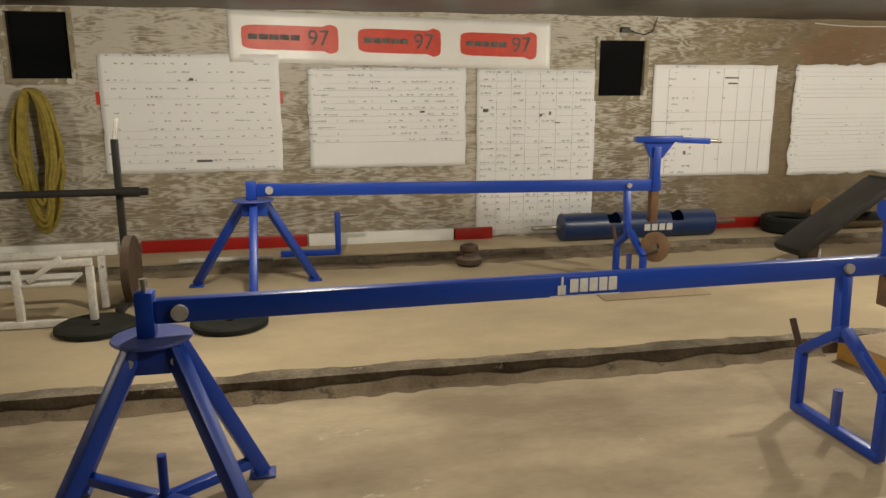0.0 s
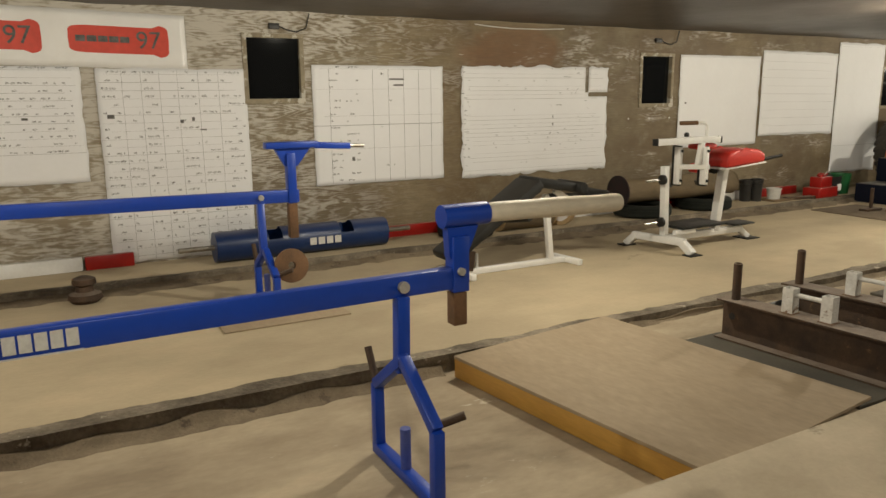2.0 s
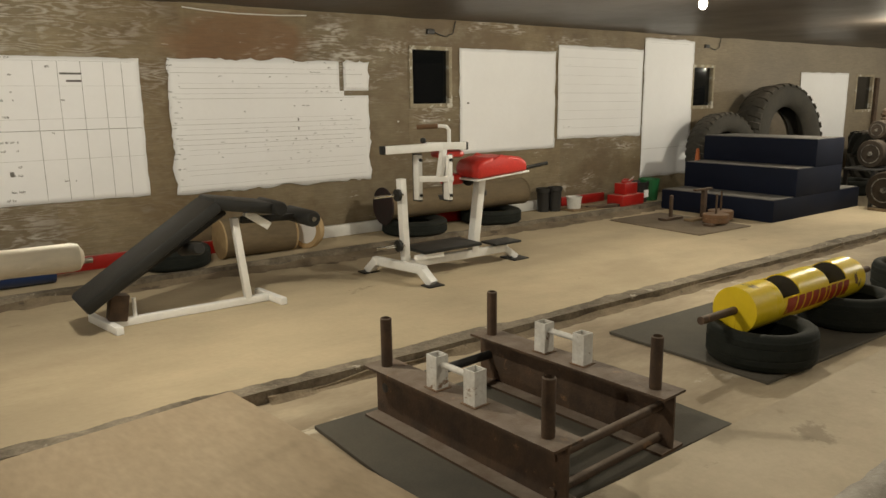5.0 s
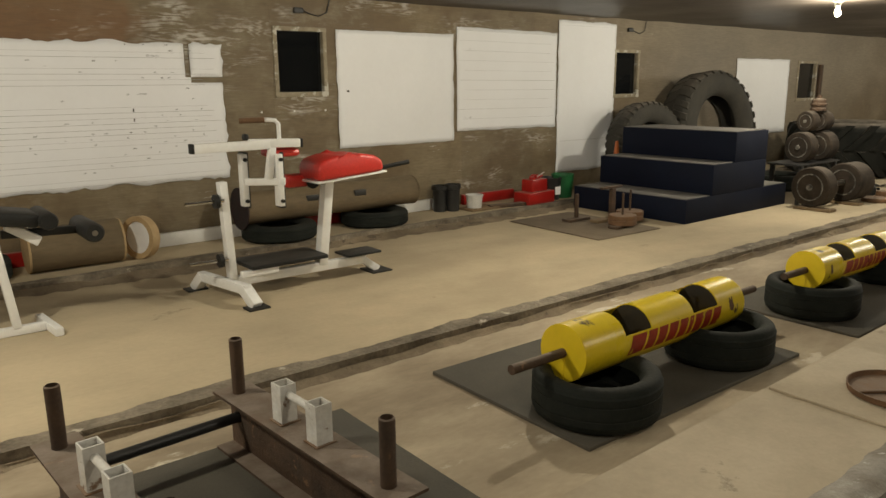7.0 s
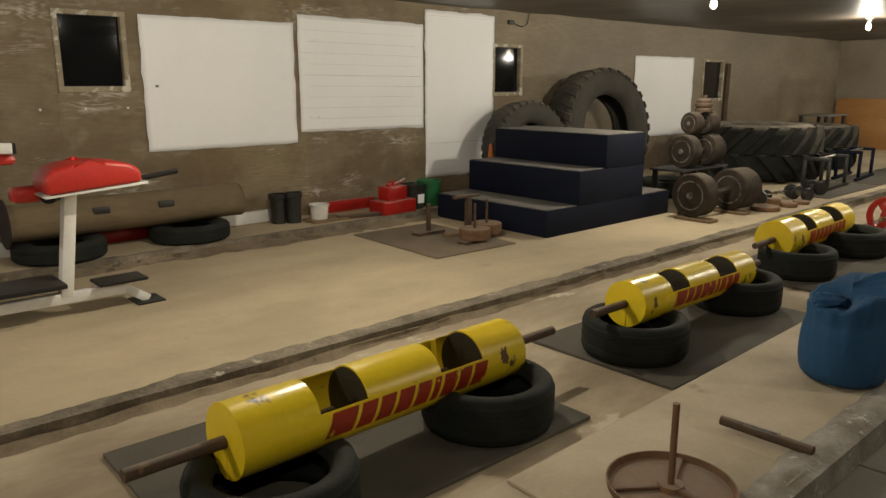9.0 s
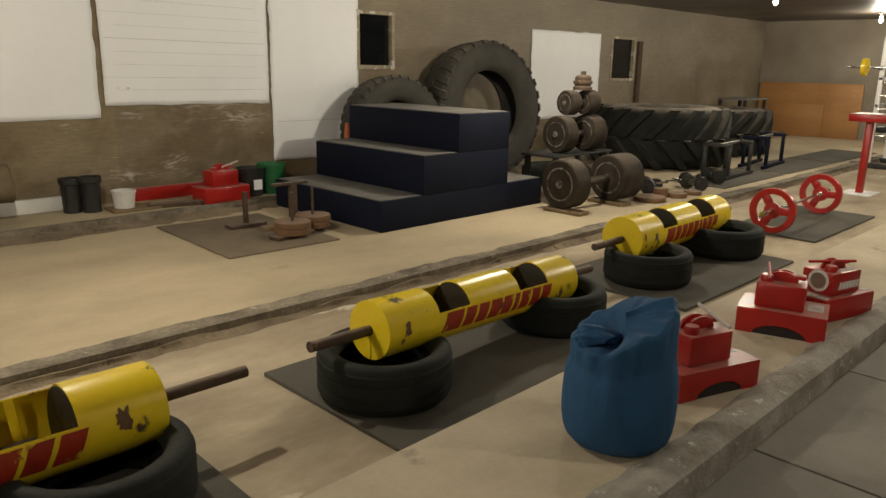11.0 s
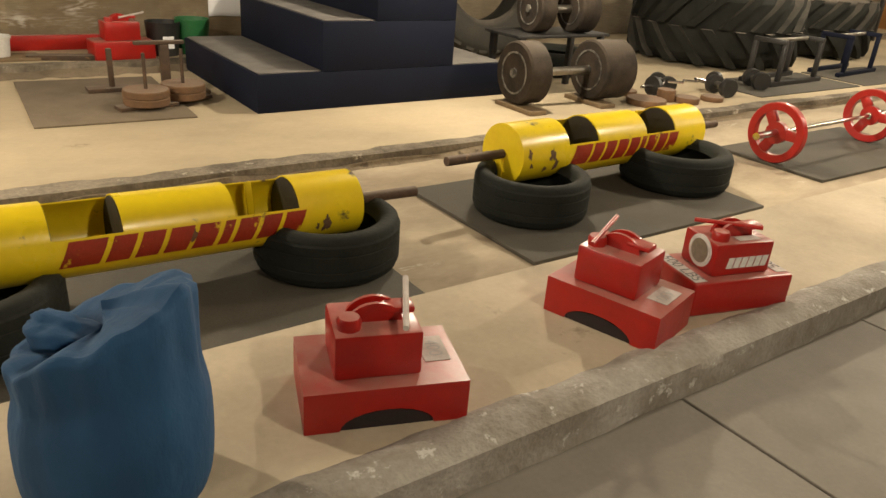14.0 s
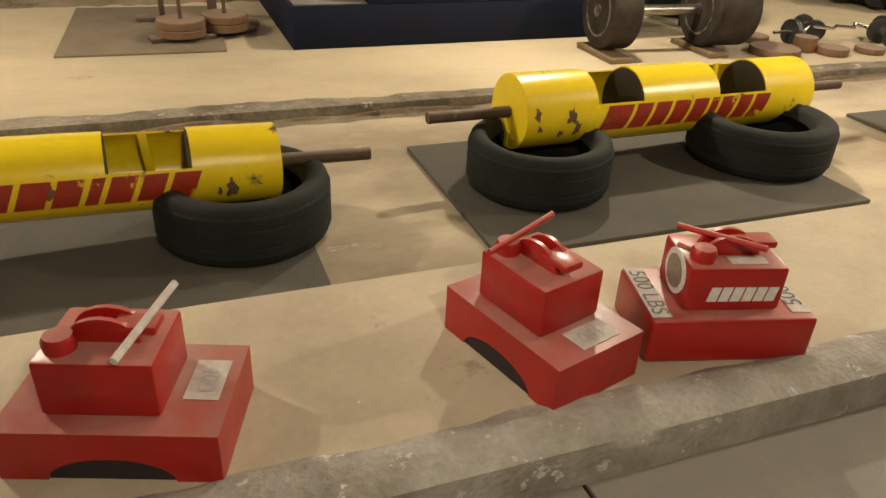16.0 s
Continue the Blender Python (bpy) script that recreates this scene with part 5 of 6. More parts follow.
# ---- red weight blocks ----
def red_block(at, rz, w, d, h, tw, td, th, arch, label, tag=None, pin_mat=None, brand=False, bar_turn=40, dx=0.0, dy=0.0, pin_x=0.36):
    t = thing("weight_block", at, label, "weight", "red weight blocks", rz)
    bm = B()
    if arch:
        pts = [(-w / 2, 0.0), (-w / 2, h), (w / 2, h), (w / 2, 0.0), (0.13, 0.0)]
        pts += [(0.13 * math.cos(math.pi * k / 12), 0.058 * math.sin(math.pi * k / 12)) for k in range(1, 12)] + [(-0.13, 0.0)]
        extrude(bm, pts, d, Matrix.Translation((0, 0, 0)))
    else:
        box(bm, (-w / 2, 0, 0), (w / 2, d, h))
    bmesh.ops.bevel(bm, geom=[e for e in bm.edges if e.calc_face_angle(0) > 1.2], offset=0.012, segments=3, affect="EDGES", profile=0.5)
    part("base", bm, M_RED, t, "dusty red steel base block")
    if arch:
        # a black solid fills the arch through nearly the whole base
        part("soot", extrude(B(), [(-0.128, 0.001), (-0.125, 0.02), (-0.09, 0.04), (0.0, 0.056), (0.09, 0.04), (0.125, 0.02), (0.128, 0.001)], d - 0.01, Matrix.Translation((0, 0.004, 0))), M_MATTBLACK, t, "black filling of the arched hollow under the base")
    x0, y0 = dx - tw / 2, dy + (d - td) / 2
    part("upper_block", box(B(), (x0, y0, h + 0.0005), (x0 + tw, y0 + td, h + th), 0.010), M_RED, t)
    z = h + th
    yc = y0 + td / 2
    for s in (-1, 1):
        bm = B()
        pts = [(-0.075, 0.0)] + [(-0.075 * math.cos(math.pi * k / 10), 0.055 * math.sin(math.pi * k / 10)) for k in range(1, 10)] + [(0.075, 0.0)]
        extrude(bm, pts, 0.012, Matrix.Translation((dx, yc + s * 0.022 - 0.006, z)))
        part("lug", bm, M_RED, t)
    part("lug_cap", box(B(), (dx + 0.02, yc - 0.03, z + 0.018), (dx + tw / 2 - 0.01, yc + 0.03, z + 0.04), 0.008), M_RED, t)
    part("knob", lathe(B(), [(0.0, 0.0), (0.032, 0.0), (0.034, 0.022), (0.028, 0.034), (0.0, 0.036)], 18, Matrix.Translation((dx - tw / 2 + 0.045, y0 + 0.05, z))), M_RED, t)
    c = Vector((dx + tw * pin_x, yc - 0.01, z + 0.045))
    v = Vector((math.cos(radians(bar_turn)), math.sin(radians(bar_turn)), 0.12)) * 0.12
    part("pin", rod(B(), c - v, c + v, 0.0085, 12), pin_mat or M_LABEL, t, "worn painted pin")
    if tag:
        part("label_plate", box(B(), (w / 2 - 0.10, d * 0.36, h + 0.0008), (w / 2 - 0.025, d * 0.80, h + 0.002)), M_LABEL, t, "white paper label", smooth=0)
        bm = lettering(tag, 0.058)
        bmesh.ops.transform(bm, matrix=Matrix.Translation((w / 2 - 0.062, d * 0.58, h + 0.003)) @ Matrix.Rotation(radians(-90), 4, "Z"), verts=bm.verts)
        part("number", bm, M_PENCIL, t, "faded number on the label", smooth=0)
    if brand:
        part("badge", rod(B(), (x0 - 0.001, y0 + td * 0.45, h + 0.075), (x0 - 0.005, y0 + td * 0.45, h + 0.075), 0.062, 32), M_WHITEPL, t, "round white badge")
        part("badge_centre", rod(B(), (x0 - 0.0052, y0 + td * 0.45, h + 0.075), (x0 - 0.007, y0 + td * 0.45, h + 0.075), 0.046, 32), M_STEEL, t, "grey badge centre")
        for k in range(6):
            a = dx - 0.075 + k * 0.031
            part("print", extrude(B(), [(a, h + 0.032), (a + 0.026, h + 0.032), (a + 0.034, h + 0.074), (a + 0.008, h + 0.074)], 0.0017, Matrix.Translation((0, y0 - 0.0022, 0))), M_WHITEPL, t, "white printed block", smooth=0)
        part("label_plate", box(B(), (-w / 2 + 0.006, 0.015, h + 0.0008), (-w / 2 + 0.06, d - 0.01, h + 0.002)), M_LABEL, t, "white label strip", smooth=0)
        bm = lettering("500 LBS", 0.066)
        bmesh.ops.transform(bm, matrix=Matrix.Translation((-w / 2 + 0.033, d * 0.5, h + 0.003)) @ Matrix.Rotation(radians(-90), 4, "Z"), verts=bm.verts)
        part("number", bm, M_INK, t, "black weight lettering", smooth=0)
        part("label_plate", box(B(), (w / 2 - 0.06, 0.03, h + 0.0008), (w / 2 - 0.008, d * 0.75, h + 0.002)), M_LABEL, t, "white label strip", smooth=0)
        bm = lettering("500", 0.066)
        bmesh.ops.transform(bm, matrix=Matrix.Translation((w / 2 - 0.034, d * 0.4, h + 0.003)) @ Matrix.Rotation(radians(90), 4, "Z"), verts=bm.verts)
        part("number", bm, M_INK, t, "black weight lettering", smooth=0)
        part("label_plate", box(B(), (dx - 0.02, y0 + 0.02, z + 0.0008), (dx + 0.08, y0 + 0.06, z + 0.002)), M_LABEL, t, "white label strip", smooth=0)
    return t


red_block((10.80, 1.83, 0.111), -19, 0.45, 0.30, 0.125, 0.24, 0.20, 0.135, True, "dusty red steel weight block with a 400 label", "400", bar_turn=78, dx=-0.02)
red_block((11.70, 1.935, 0.111), -74, 0.43, 0.29, 0.135, 0.24, 0.20, 0.135, True, "dusty red steel weight block with a 450 label", "450", bar_turn=98, dx=-0.02, pin_x=-0.30, pin_mat=M_RED)
red_block((12.30, 1.78, 0.111), -15, 0.45, 0.27, 0.135, 0.26, 0.19, 0.13, False, "red steel weight block with 500 LBS labels and a round badge", brand=True, bar_turn=-50, pin_x=-0.12, pin_mat=M_RED)


# ---- blue sandbag ----
def sandbag():
    t = thing("sandbag", (10.15, 1.93, 0.111), "tall blue canvas sandbag tied at the top, standing on the concrete", "sandbag")
    bm = B()
    prof = [(0.0, 0.0), (0.13, 0.0), (0.185, 0.012), (0.203, 0.055), (0.21, 0.13), (0.208, 0.22), (0.202, 0.28), (0.19, 0.325), (0.16, 0.35), (0.135, 0.36), (0.14, 0.385), (0.16, 0.415), (0.17, 0.445), (0.145, 0.465), (0.09, 0.45), (0.03, 0.43), (0.0, 0.425)]
    seg = 84
    rings = []
    for i, (r, z) in enumerate(prof):
        ring = []
        for k in range(seg):
            a = 2 * math.pi * k / seg
            f = max(0.0, (z - 0.20) / 0.25)
            pleat = 1 + f * (0.03 * math.sin(a * 13 + 5 * noise.noise(Vector((math.cos(a), math.sin(a), 2)))) + 0.05 * noise.noise(Vector((math.cos(a) * 2.6, math.sin(a) * 2.6, z * 6))))
            lump = 1 + 0.025 * noise.noise(Vector((math.cos(a) * 1.3, math.sin(a) * 1.3, z * 5)))
            side = 0.5 + 0.5 * math.cos(a + 0.6)
            if 0.3 < z and i < 14:
                r = r * (1 - side) + 0.188 * side
            zz = z + f * f * 0.075 * math.cos(a + 0.6) + (0.03 * noise.noise(Vector((math.cos(a) * 2.2, math.sin(a) * 2.2, 9))) if z > 0.38 else 0.01 * f * math.sin(a * 3 + 1))
            ring.append(bm.verts.new((r * pleat * lump * math.cos(a), r * pleat * lump * math.sin(a), zz)))
        rings.append(ring)
    for a, b in zip(rings, rings[1:]):
        for k in range(seg):
            bm.faces.new((a[k], a[(k + 1) % seg], b[(k + 1) % seg], b[k]))
    bmesh.ops.remove_doubles(bm, verts=bm.verts, dist=0.0005)
    bag = part("bag", bm, M_CLOTH, t, smooth=80)
    sub = bag.modifiers.new("smooth", "SUBSURF")
    sub.levels = sub.render_levels = 1
    bm = B()
    bmesh.ops.create_icosphere(bm, subdivisions=4, radius=1)
    for v in bm.verts:
        p = v.co.copy()
        k = 1 + 0.35 * noise.noise(p * 1.6) + 0.14 * noise.noise(p * 4.5)
        v.co = Vector((-0.075, 0.075, 0.405)) + Matrix.Rotation(radians(135), 3, "Z") @ Vector((p.x * 0.085 * k, p.y * 0.05 * k, p.z * (0.036 + 0.012 * p.x) * k))
    part("tuft", bm, M_CLOTH, t, "gathered corner of the bag's mouth", smooth=80)
    part("knot", rod(B(), (-0.10, -0.125, 0.37), (-0.085, -0.105, 0.405), 0.013, 10), M_WHITEPL, t, "white cord knot")


sandbag()

# ---- pin disc on its board, and a loose bar ----
mat_on_floor(8.16, 1.66, 9.06, 2.36, 0.11, "thin grey board on the concrete strip", 0.014, M_FRONT, rz=-1)
t = thing("loading_pin", (8.55, 1.92, 0.126), "rusty loading pin on a round dished base", "loading pin")
part("base", lathe(B(), [(0.0, 0.0), (0.21, 0.0), (0.225, 0.006), (0.230, 0.036), (0.224, 0.036), (0.216, 0.012), (0.05, 0.012), (0.045, 0.03), (0.0, 0.03)], 48), M_RUSTB, t, smooth=30)
for k in range(3):
    a = k * 2 * math.pi / 3 + 0.4
    part("spoke", bar(B(), (0.03 * math.cos(a), 0.03 * math.sin(a), 0.02), (0.215 * math.cos(a), 0.215 * math.sin(a), 0.02), 0.03, 0.014), M_RUSTB, t)
part("pin", rod(B(), (0, 0, 0.03), (0, 0, 0.34), 0.0125), M_RUSTB, t)
t = thing("grip_bar", (9.19, 1.87, 0.148), "short dull steel bar with a knurled grip, lying on the concrete", "bar")
part("bar", rod(B(), (-0.01, 0.19, 0), (0.0, -0.19, 0), 0.021), M_RUST, t)
part("sleeve", rod(B(), (-0.004, 0.09, 0), (0.0, -0.05, 0), 0.0235), M_STEEL, t)


# ---- podium and its surroundings ----
pod = thing("podium", (12.8, 6.05, 0.071), "dark navy three-step wooden podium with dusty carpeted treads", "podium")
for xa, xb, z0, z1 in ((11.78, 13.95, 0.0, 0.265), (12.27, 13.40, 0.266, 0.61), (12.70, 13.40, 0.611, 0.955)):
    part("step", box(B(), (xa - 12.8, 5.25 - 6.05, z0), (xb - 12.8, 6.86 - 6.05, z1), 0.006), M_NAVY, pod)
for xa, xb, z in ((11.80, 12.265, 0.2655), (13.41, 13.93, 0.2655), (12.29, 12.695, 0.6105), (12.72, 13.38, 0.9555)):
    part("tread", box(B(), (xa - 12.8, 5.27 - 6.05, z), (xb - 12.8, 6.84 - 6.05, z + 0.008), 0.002), M_TREAD, pod, "dusty carpet tread")
t = thing("traffic_cone", (12.80, 7.03, 0.141), "orange plastic cone standing behind the podium on the ledge", "cone")
part("cone", lathe(B(), [(0.0, 0.024), (0.085, 0.020), (0.080, 0.032), (0.022, 0.68), (0.012, 0.69), (0.0, 0.69)], 24), M_CONE, t)
part("base", box(B(), (-0.105, -0.105, 0.0), (0.105, 0.105, 0.0195), 0.006), M_CONE, t)


def pin_weight(x, y, rz):
    t = thing("pin_weight", (x, y, 0.084), "round wooden weights stacked on a steel pin", "weight", "pin weights")
    part("base", box(B(), (-0.2, -0.06, 0.0), (0.2, 0.06, 0.025), 0.003, Matrix.Rotation(radians(rz), 4, "Z")), M_RUST, t)
    for k in range(2):
        part("disc", lathe(B(), [(0.0, 0.0), (0.145, 0.0), (0.15, 0.006), (0.15, 0.044), (0.145, 0.05), (0.0, 0.05)], 30, Matrix.Translation((0, 0, 0.026 + k * 0.051))), M_RUSTB, t)
    part("pin", rod(B(), (0, 0, 0.12), (0, 0, 0.36), 0.012), M_RUST, t)


pin_weight(11.14, 5.60, 10)
pin_weight(11.42, 5.72, 20)
t = thing("wooden_stand", (11.04, 6.16, 0.084), "dark wooden stand with one upright on a flat base", "stand")
part("base", box(B(), (-0.17, -0.06, 0.0), (0.17, 0.06, 0.03), 0.004), M_RUST, t)
part("upright", box(B(), (-0.018, -0.018, 0.031), (0.018, 0.018, 0.30), 0.004), M_RUST, t)
t = thing("wooden_stand", (11.36, 5.92, 0.084), "dark wooden stand with one upright and a crosspiece", "stand")
part("base", box(B(), (-0.30, -0.06, 0.0), (0.30, 0.06, 0.03), 0.004), M_WOOD, t)
part("upright", box(B(), (-0.03, -0.025, 0.031), (0.03, 0.025, 0.36), 0.004), M_RUST, t)
part("crosspiece", box(B(), (-0.20, -0.025, 0.361), (0.14, 0.025, 0.385), 0.004), M_RUST, t)

# on the ledge: tubs, buckets, board, red block
for x, y, h in ((10.06, 7.40, 0.30), (10.20, 7.33, 0.31)):
    t = thing("tub", (x, y, 0.141), "tall black plastic tub on the ledge", "tub", "black tubs")
    part("body", lathe(B(), [(0.0, 0.0), (0.075, 0.0), (0.085, h), (0.079, h), (0.070, 0.012), (0.0, 0.012)], 24), M_BLACKPL, t)
    part("rim", lathe(B(), [(0.086, h - 0.05), (0.096, h - 0.045), (0.096, h + 0.004), (0.086, h + 0.004)], 24, closed=True), M_BLACKPL, t)
t = thing("bucket", (10.44, 7.22, 0.166), "small white plastic bucket standing on a board", "bucket")
part("body", lathe(B(), [(0.0, 0.0), (0.085, 0.0), (0.10, 0.15), (0.093, 0.15), (0.079, 0.01), (0.0, 0.01)], 28), M_WHITEPL, t)
part("rim", lathe(B(), [(0.101, 0.135), (0.107, 0.138), (0.107, 0.155), (0.101, 0.155)], 28, closed=True), M_WHITEPL, t)
tagged(part("wood_board", box(B(), (10.30, 7.08, 0.141), (10.72, 7.34, 0.165), 0.004), M_WOOD), "dark wooden board on the ledge", "board")
ob = tagged(part("wood_board", box(B(), (-0.30, -0.05, 0), (0.30, 0.05, 0.04), 0.004), M_RUST), "dark wooden board on the ledge", "board")
ob.matrix_basis = pose(10.92, 7.10, 0.141, 0, 0, -12)
red_block((11.34, 6.98, 0.141), 4, 0.48, 0.26, 0.15, 0.28, 0.18, 0.15, False, "dusty red steel weight block on the ledge by the podium", bar_turn=20)
t = thing("bucket", (11.96, 7.22, 0.141), "green plastic bucket on the ledge", "bucket")
part("body", lathe(B(), [(0.0, 0.0), (0.12, 0.0), (0.15, 0.30), (0.142, 0.30), (0.113, 0.012), (0.0, 0.012)], 32), M_GREEN, t)
t = thing("bucket", (11.70, 7.20, 0.141), "black plastic bucket on the ledge", "bucket")
part("body", lathe(B(), [(0.0, 0.0), (0.12, 0.0), (0.145, 0.28), (0.137, 0.28), (0.113, 0.012), (0.0, 0.012)], 32), M_BLACKPL, t)
part("label_plate", box(B(), (-0.04, -0.142, 0.07), (0.05, -0.132, 0.17)), M_PAPER, t, "pale label", smooth=0)

# big tyres leaning on the wall behind the podium
def standing(rz, lean):
    return Matrix.Rotation(radians(rz), 4, "Z") @ Matrix.Rotation(radians(90 - lean), 4, "X")


tyre((14.95, 7.02, 0.905), 0.83, 0.50, 0.47, M_DUSTYRUBBER, "large dusty truck tyre leaning on the wall", standing(-6, 7), lugs=30, lug_w=0.11, lug_h=0.010, chevron=0.3, seg=64, grooves=False)
tyre((13.52, 7.10, 0.70), 0.62, 0.36, 0.34, M_DUSTYRUBBER, "dusty truck tyre standing behind the podium", standing(-8, 6), lugs=34, lug_w=0.07, lug_h=0.008, chevron=0.3, seg=64, grooves=False)
tyre((17.95, 6.20, 0.072 + 0.43), 0.93, 0.84, 0.5, M_TRACTOR, "huge tractor tyre lying flat with deep chevron lugs", lugs=17, lug_w=0.13, lug_h=0.075, chevron=0.62, seg=72, grooves=False)
tyre((20.15, 6.40, 0.072 + 0.38), 0.86, 0.74, 0.48, M_TRACTOR, "huge tractor tyre lying flat with deep chevron lugs", lugs=17, lug_w=0.13, lug_h=0.075, chevron=0.62, seg=72, grooves=False)
tyre((15.2, 6.0, 0.072 + 0.11), 0.42, 0.22, 0.24, M_RUBBER, "black tyre lying flat behind the dumbbells")


# ---- dumbbells ----
def dumbbell(at, rz, r, w1, w2, gap, label, mat=None, face=True):
    t = thing("dumbbell", at, label, "dumbbell", "circus dumbbells", rz)
    mat = mat or M_IRON
    for s, w in ((-1, w1), (1, w2)):
        xc = s * (gap / 2 + w / 2)
        m = Matrix.Translation((xc, 0, r)) @ Matrix.Rotation(radians(90), 4, "Y")
        part("head", lathe(B(), [(0.0, -w / 2), (r * 0.94, -w / 2), (r, -w / 2 + 0.015), (r, w / 2 - 0.015), (r * 0.94, w / 2), (0.0, w / 2)], 40, m), mat, t)
        if face:
            part("rim", lathe(B(), [(r * 0.62, -w / 2 - 0.004), (r * 0.68, -w / 2 - 0.004), (r * 0.68, -w / 2 + 0.001), (r * 0.62, -w / 2 + 0.001)], 40, m, closed=True), M_SCUFF, t, "scuffed pale ring")
            part("hub", rod(B(), (xc - w / 2 - 0.012, 0, r), (xc - w / 2 + 0.001, 0, r), r * 0.16, 20), M_SCUFF, t)
    part("handle", rod(B(), (-gap / 2, 0, r), (gap / 2, 0, r), 0.034, 18), M_STEEL, t)
    return t


for x in (13.72, 14.48):
    tagged(part("wood_block", box(B(), (x - 0.06, 4.56, 0.071), (x + 0.10, 5.00, 0.105), 0.004), M_WOOD), "dark wooden chock under a large dumbbell", "block", "dumbbell chocks")
dumbbell((14.16, 4.80, 0.106), -4, 0.24, 0.20, 0.33, 0.55, "large rusty steel circus dumbbell resting on wooden chocks")
rack = thing("dumbbell_rack", (14.40, 5.27, 0.071), "black steel rack carrying smaller dumbbells", "rack")
for x in (-0.45, 0.45):
    for y in (-0.18, 0.18):
        part("leg", box(B(), (x - 0.025, y - 0.025, 0.0), (x + 0.025, y + 0.025, 0.487), 0.004), M_BLACKPL, rack)
part("shelf", box(B(), (-0.52, -0.22, 0.488), (0.52, 0.22, 0.512), 0.004), M_BLACKPL, rack)
dumbbell((14.40, 5.20, 0.584), -6, 0.19, 0.16, 0.20, 0.26, "dark steel circus dumbbell on the rack")
dumbbell((14.44, 5.20, 0.965), -10, 0.128, 0.13, 0.15, 0.13, "small rusty steel circus dumbbell on top of another", M_IRON)
t = thing("cast_weight", (14.50, 5.20, 1.222), "small ribbed cast iron weight on top of the dumbbells", "weight")
part("body", lathe(B(), [(0.0, 0.0), (0.10, 0.0), (0.10, 0.03), (0.085, 0.035), (0.085, 0.06), (0.10, 0.065), (0.10, 0.09), (0.085, 0.095), (0.085, 0.13), (0.06, 0.15), (0.03, 0.155), (0.03, 0.19), (0.0, 0.19)], 18), M_RUST, t)
for x, y, rz, r in ((15.62, 4.95, 70, 0.075), (16.05, 4.62, 75, 0.085), (16.75, 4.72, 60, 0.09)):
    t = dumbbell((x, y, 0.071), rz, r, 0.07, 0.07, 0.13, "small black dumbbell lying on the slab", M_BLACKPL, face=False)
t = thing("curl_bar", (15.75, 4.80, 0.16), "bent chrome curl bar lying across small weights", "barbell")
part("bar", sweep(B(), [(-0.60, 0.0, 0), (-0.32, 0.0, 0), (-0.22, 0.06, 0.02), (-0.10, -0.05, 0.02), (0.0, 0.02, 0.02), (0.10, -0.05, 0.02), (0.22, 0.06, 0.02), (0.32, 0.0, 0), (0.60, 0.0, 0)], 0.014), M_CHROME, t)
for s in (-1, 1):
    part("plate", rod(B(), (s * 0.42, 0, 0), (s * 0.46, 0, 0), 0.088, 28), M_BLACKPL, t)
for x, y, r, h in ((14.98, 4.58, 0.17, 0.05), (15.28, 4.62, 0.08, 0.10), (15.42, 4.50, 0.11, 0.05), (15.10, 4.95, 0.12, 0.04), (15.75, 4.48, 0.10, 0.04)):
    tagged(part("weight_plate", lathe(B(), [(0.0, 0.0), (r * 0.97, 0.0), (r, 0.008), (r, h - 0.008), (r * 0.97, h), (0.0, h)], 26, Matrix.Translation((x, y, 0.0715))), M_RUSTB), "rusty round weight plate lying on the slab", "weight plate", "loose plates")


# ---- farmers' frames ----
def farmers_frame(x, y, rz, mt, label):
    t = thing("carrying_frame", (x, y, 0.071), label, "carrying frame", "carrying frames", rz)
    for yy in (-0.16, 0.16):
        part("side_rail", bar(B(), (-0.52, yy, 0.03), (0.52, yy, 0.03), 0.05, 0.05), mt, t)
    for xx in (-0.38, 0.38):
        for yy in (-0.16, 0.16):
            part("upright", bar(B(), (xx, yy, 0.055), (xx, yy, 0.42), 0.045, 0.045), mt, t)
        part("cross_bar", bar(B(), (xx, -0.185, 0.44), (xx, 0.185, 0.44), 0.045, 0.045), mt, t)
    part("handle", rod(B(), (-0.38, 0, 0.44), (0.38, 0, 0.44), 0.02), M_STEEL, t)


farmers_frame(17.45, 4.88, 4, M_BLACKPL, "black steel carrying frame standing on the slab")
farmers_frame(18.95, 5.02, 6, M_NAVY, "dark blue steel carrying frame standing on the slab")
for xa, xb in ((16.4, 18.2), (18.3, 20.2), (20.3, 22.3)):
    mat_on_floor(xa, 4.40, xb, 5.15, 0.07, "grey rubber mat on the slab", 0.010)

# ---- red barbell ----
bb = thing("barbell", (15.30, 3.17, 0.022), "chrome barbell with two red spoked plates on a mat", "barbell")
part("bar", rod(B(), (-0.90, -0.03, 0.205), (0.90, 0.03, 0.205), 0.015), M_CHROME, bb)
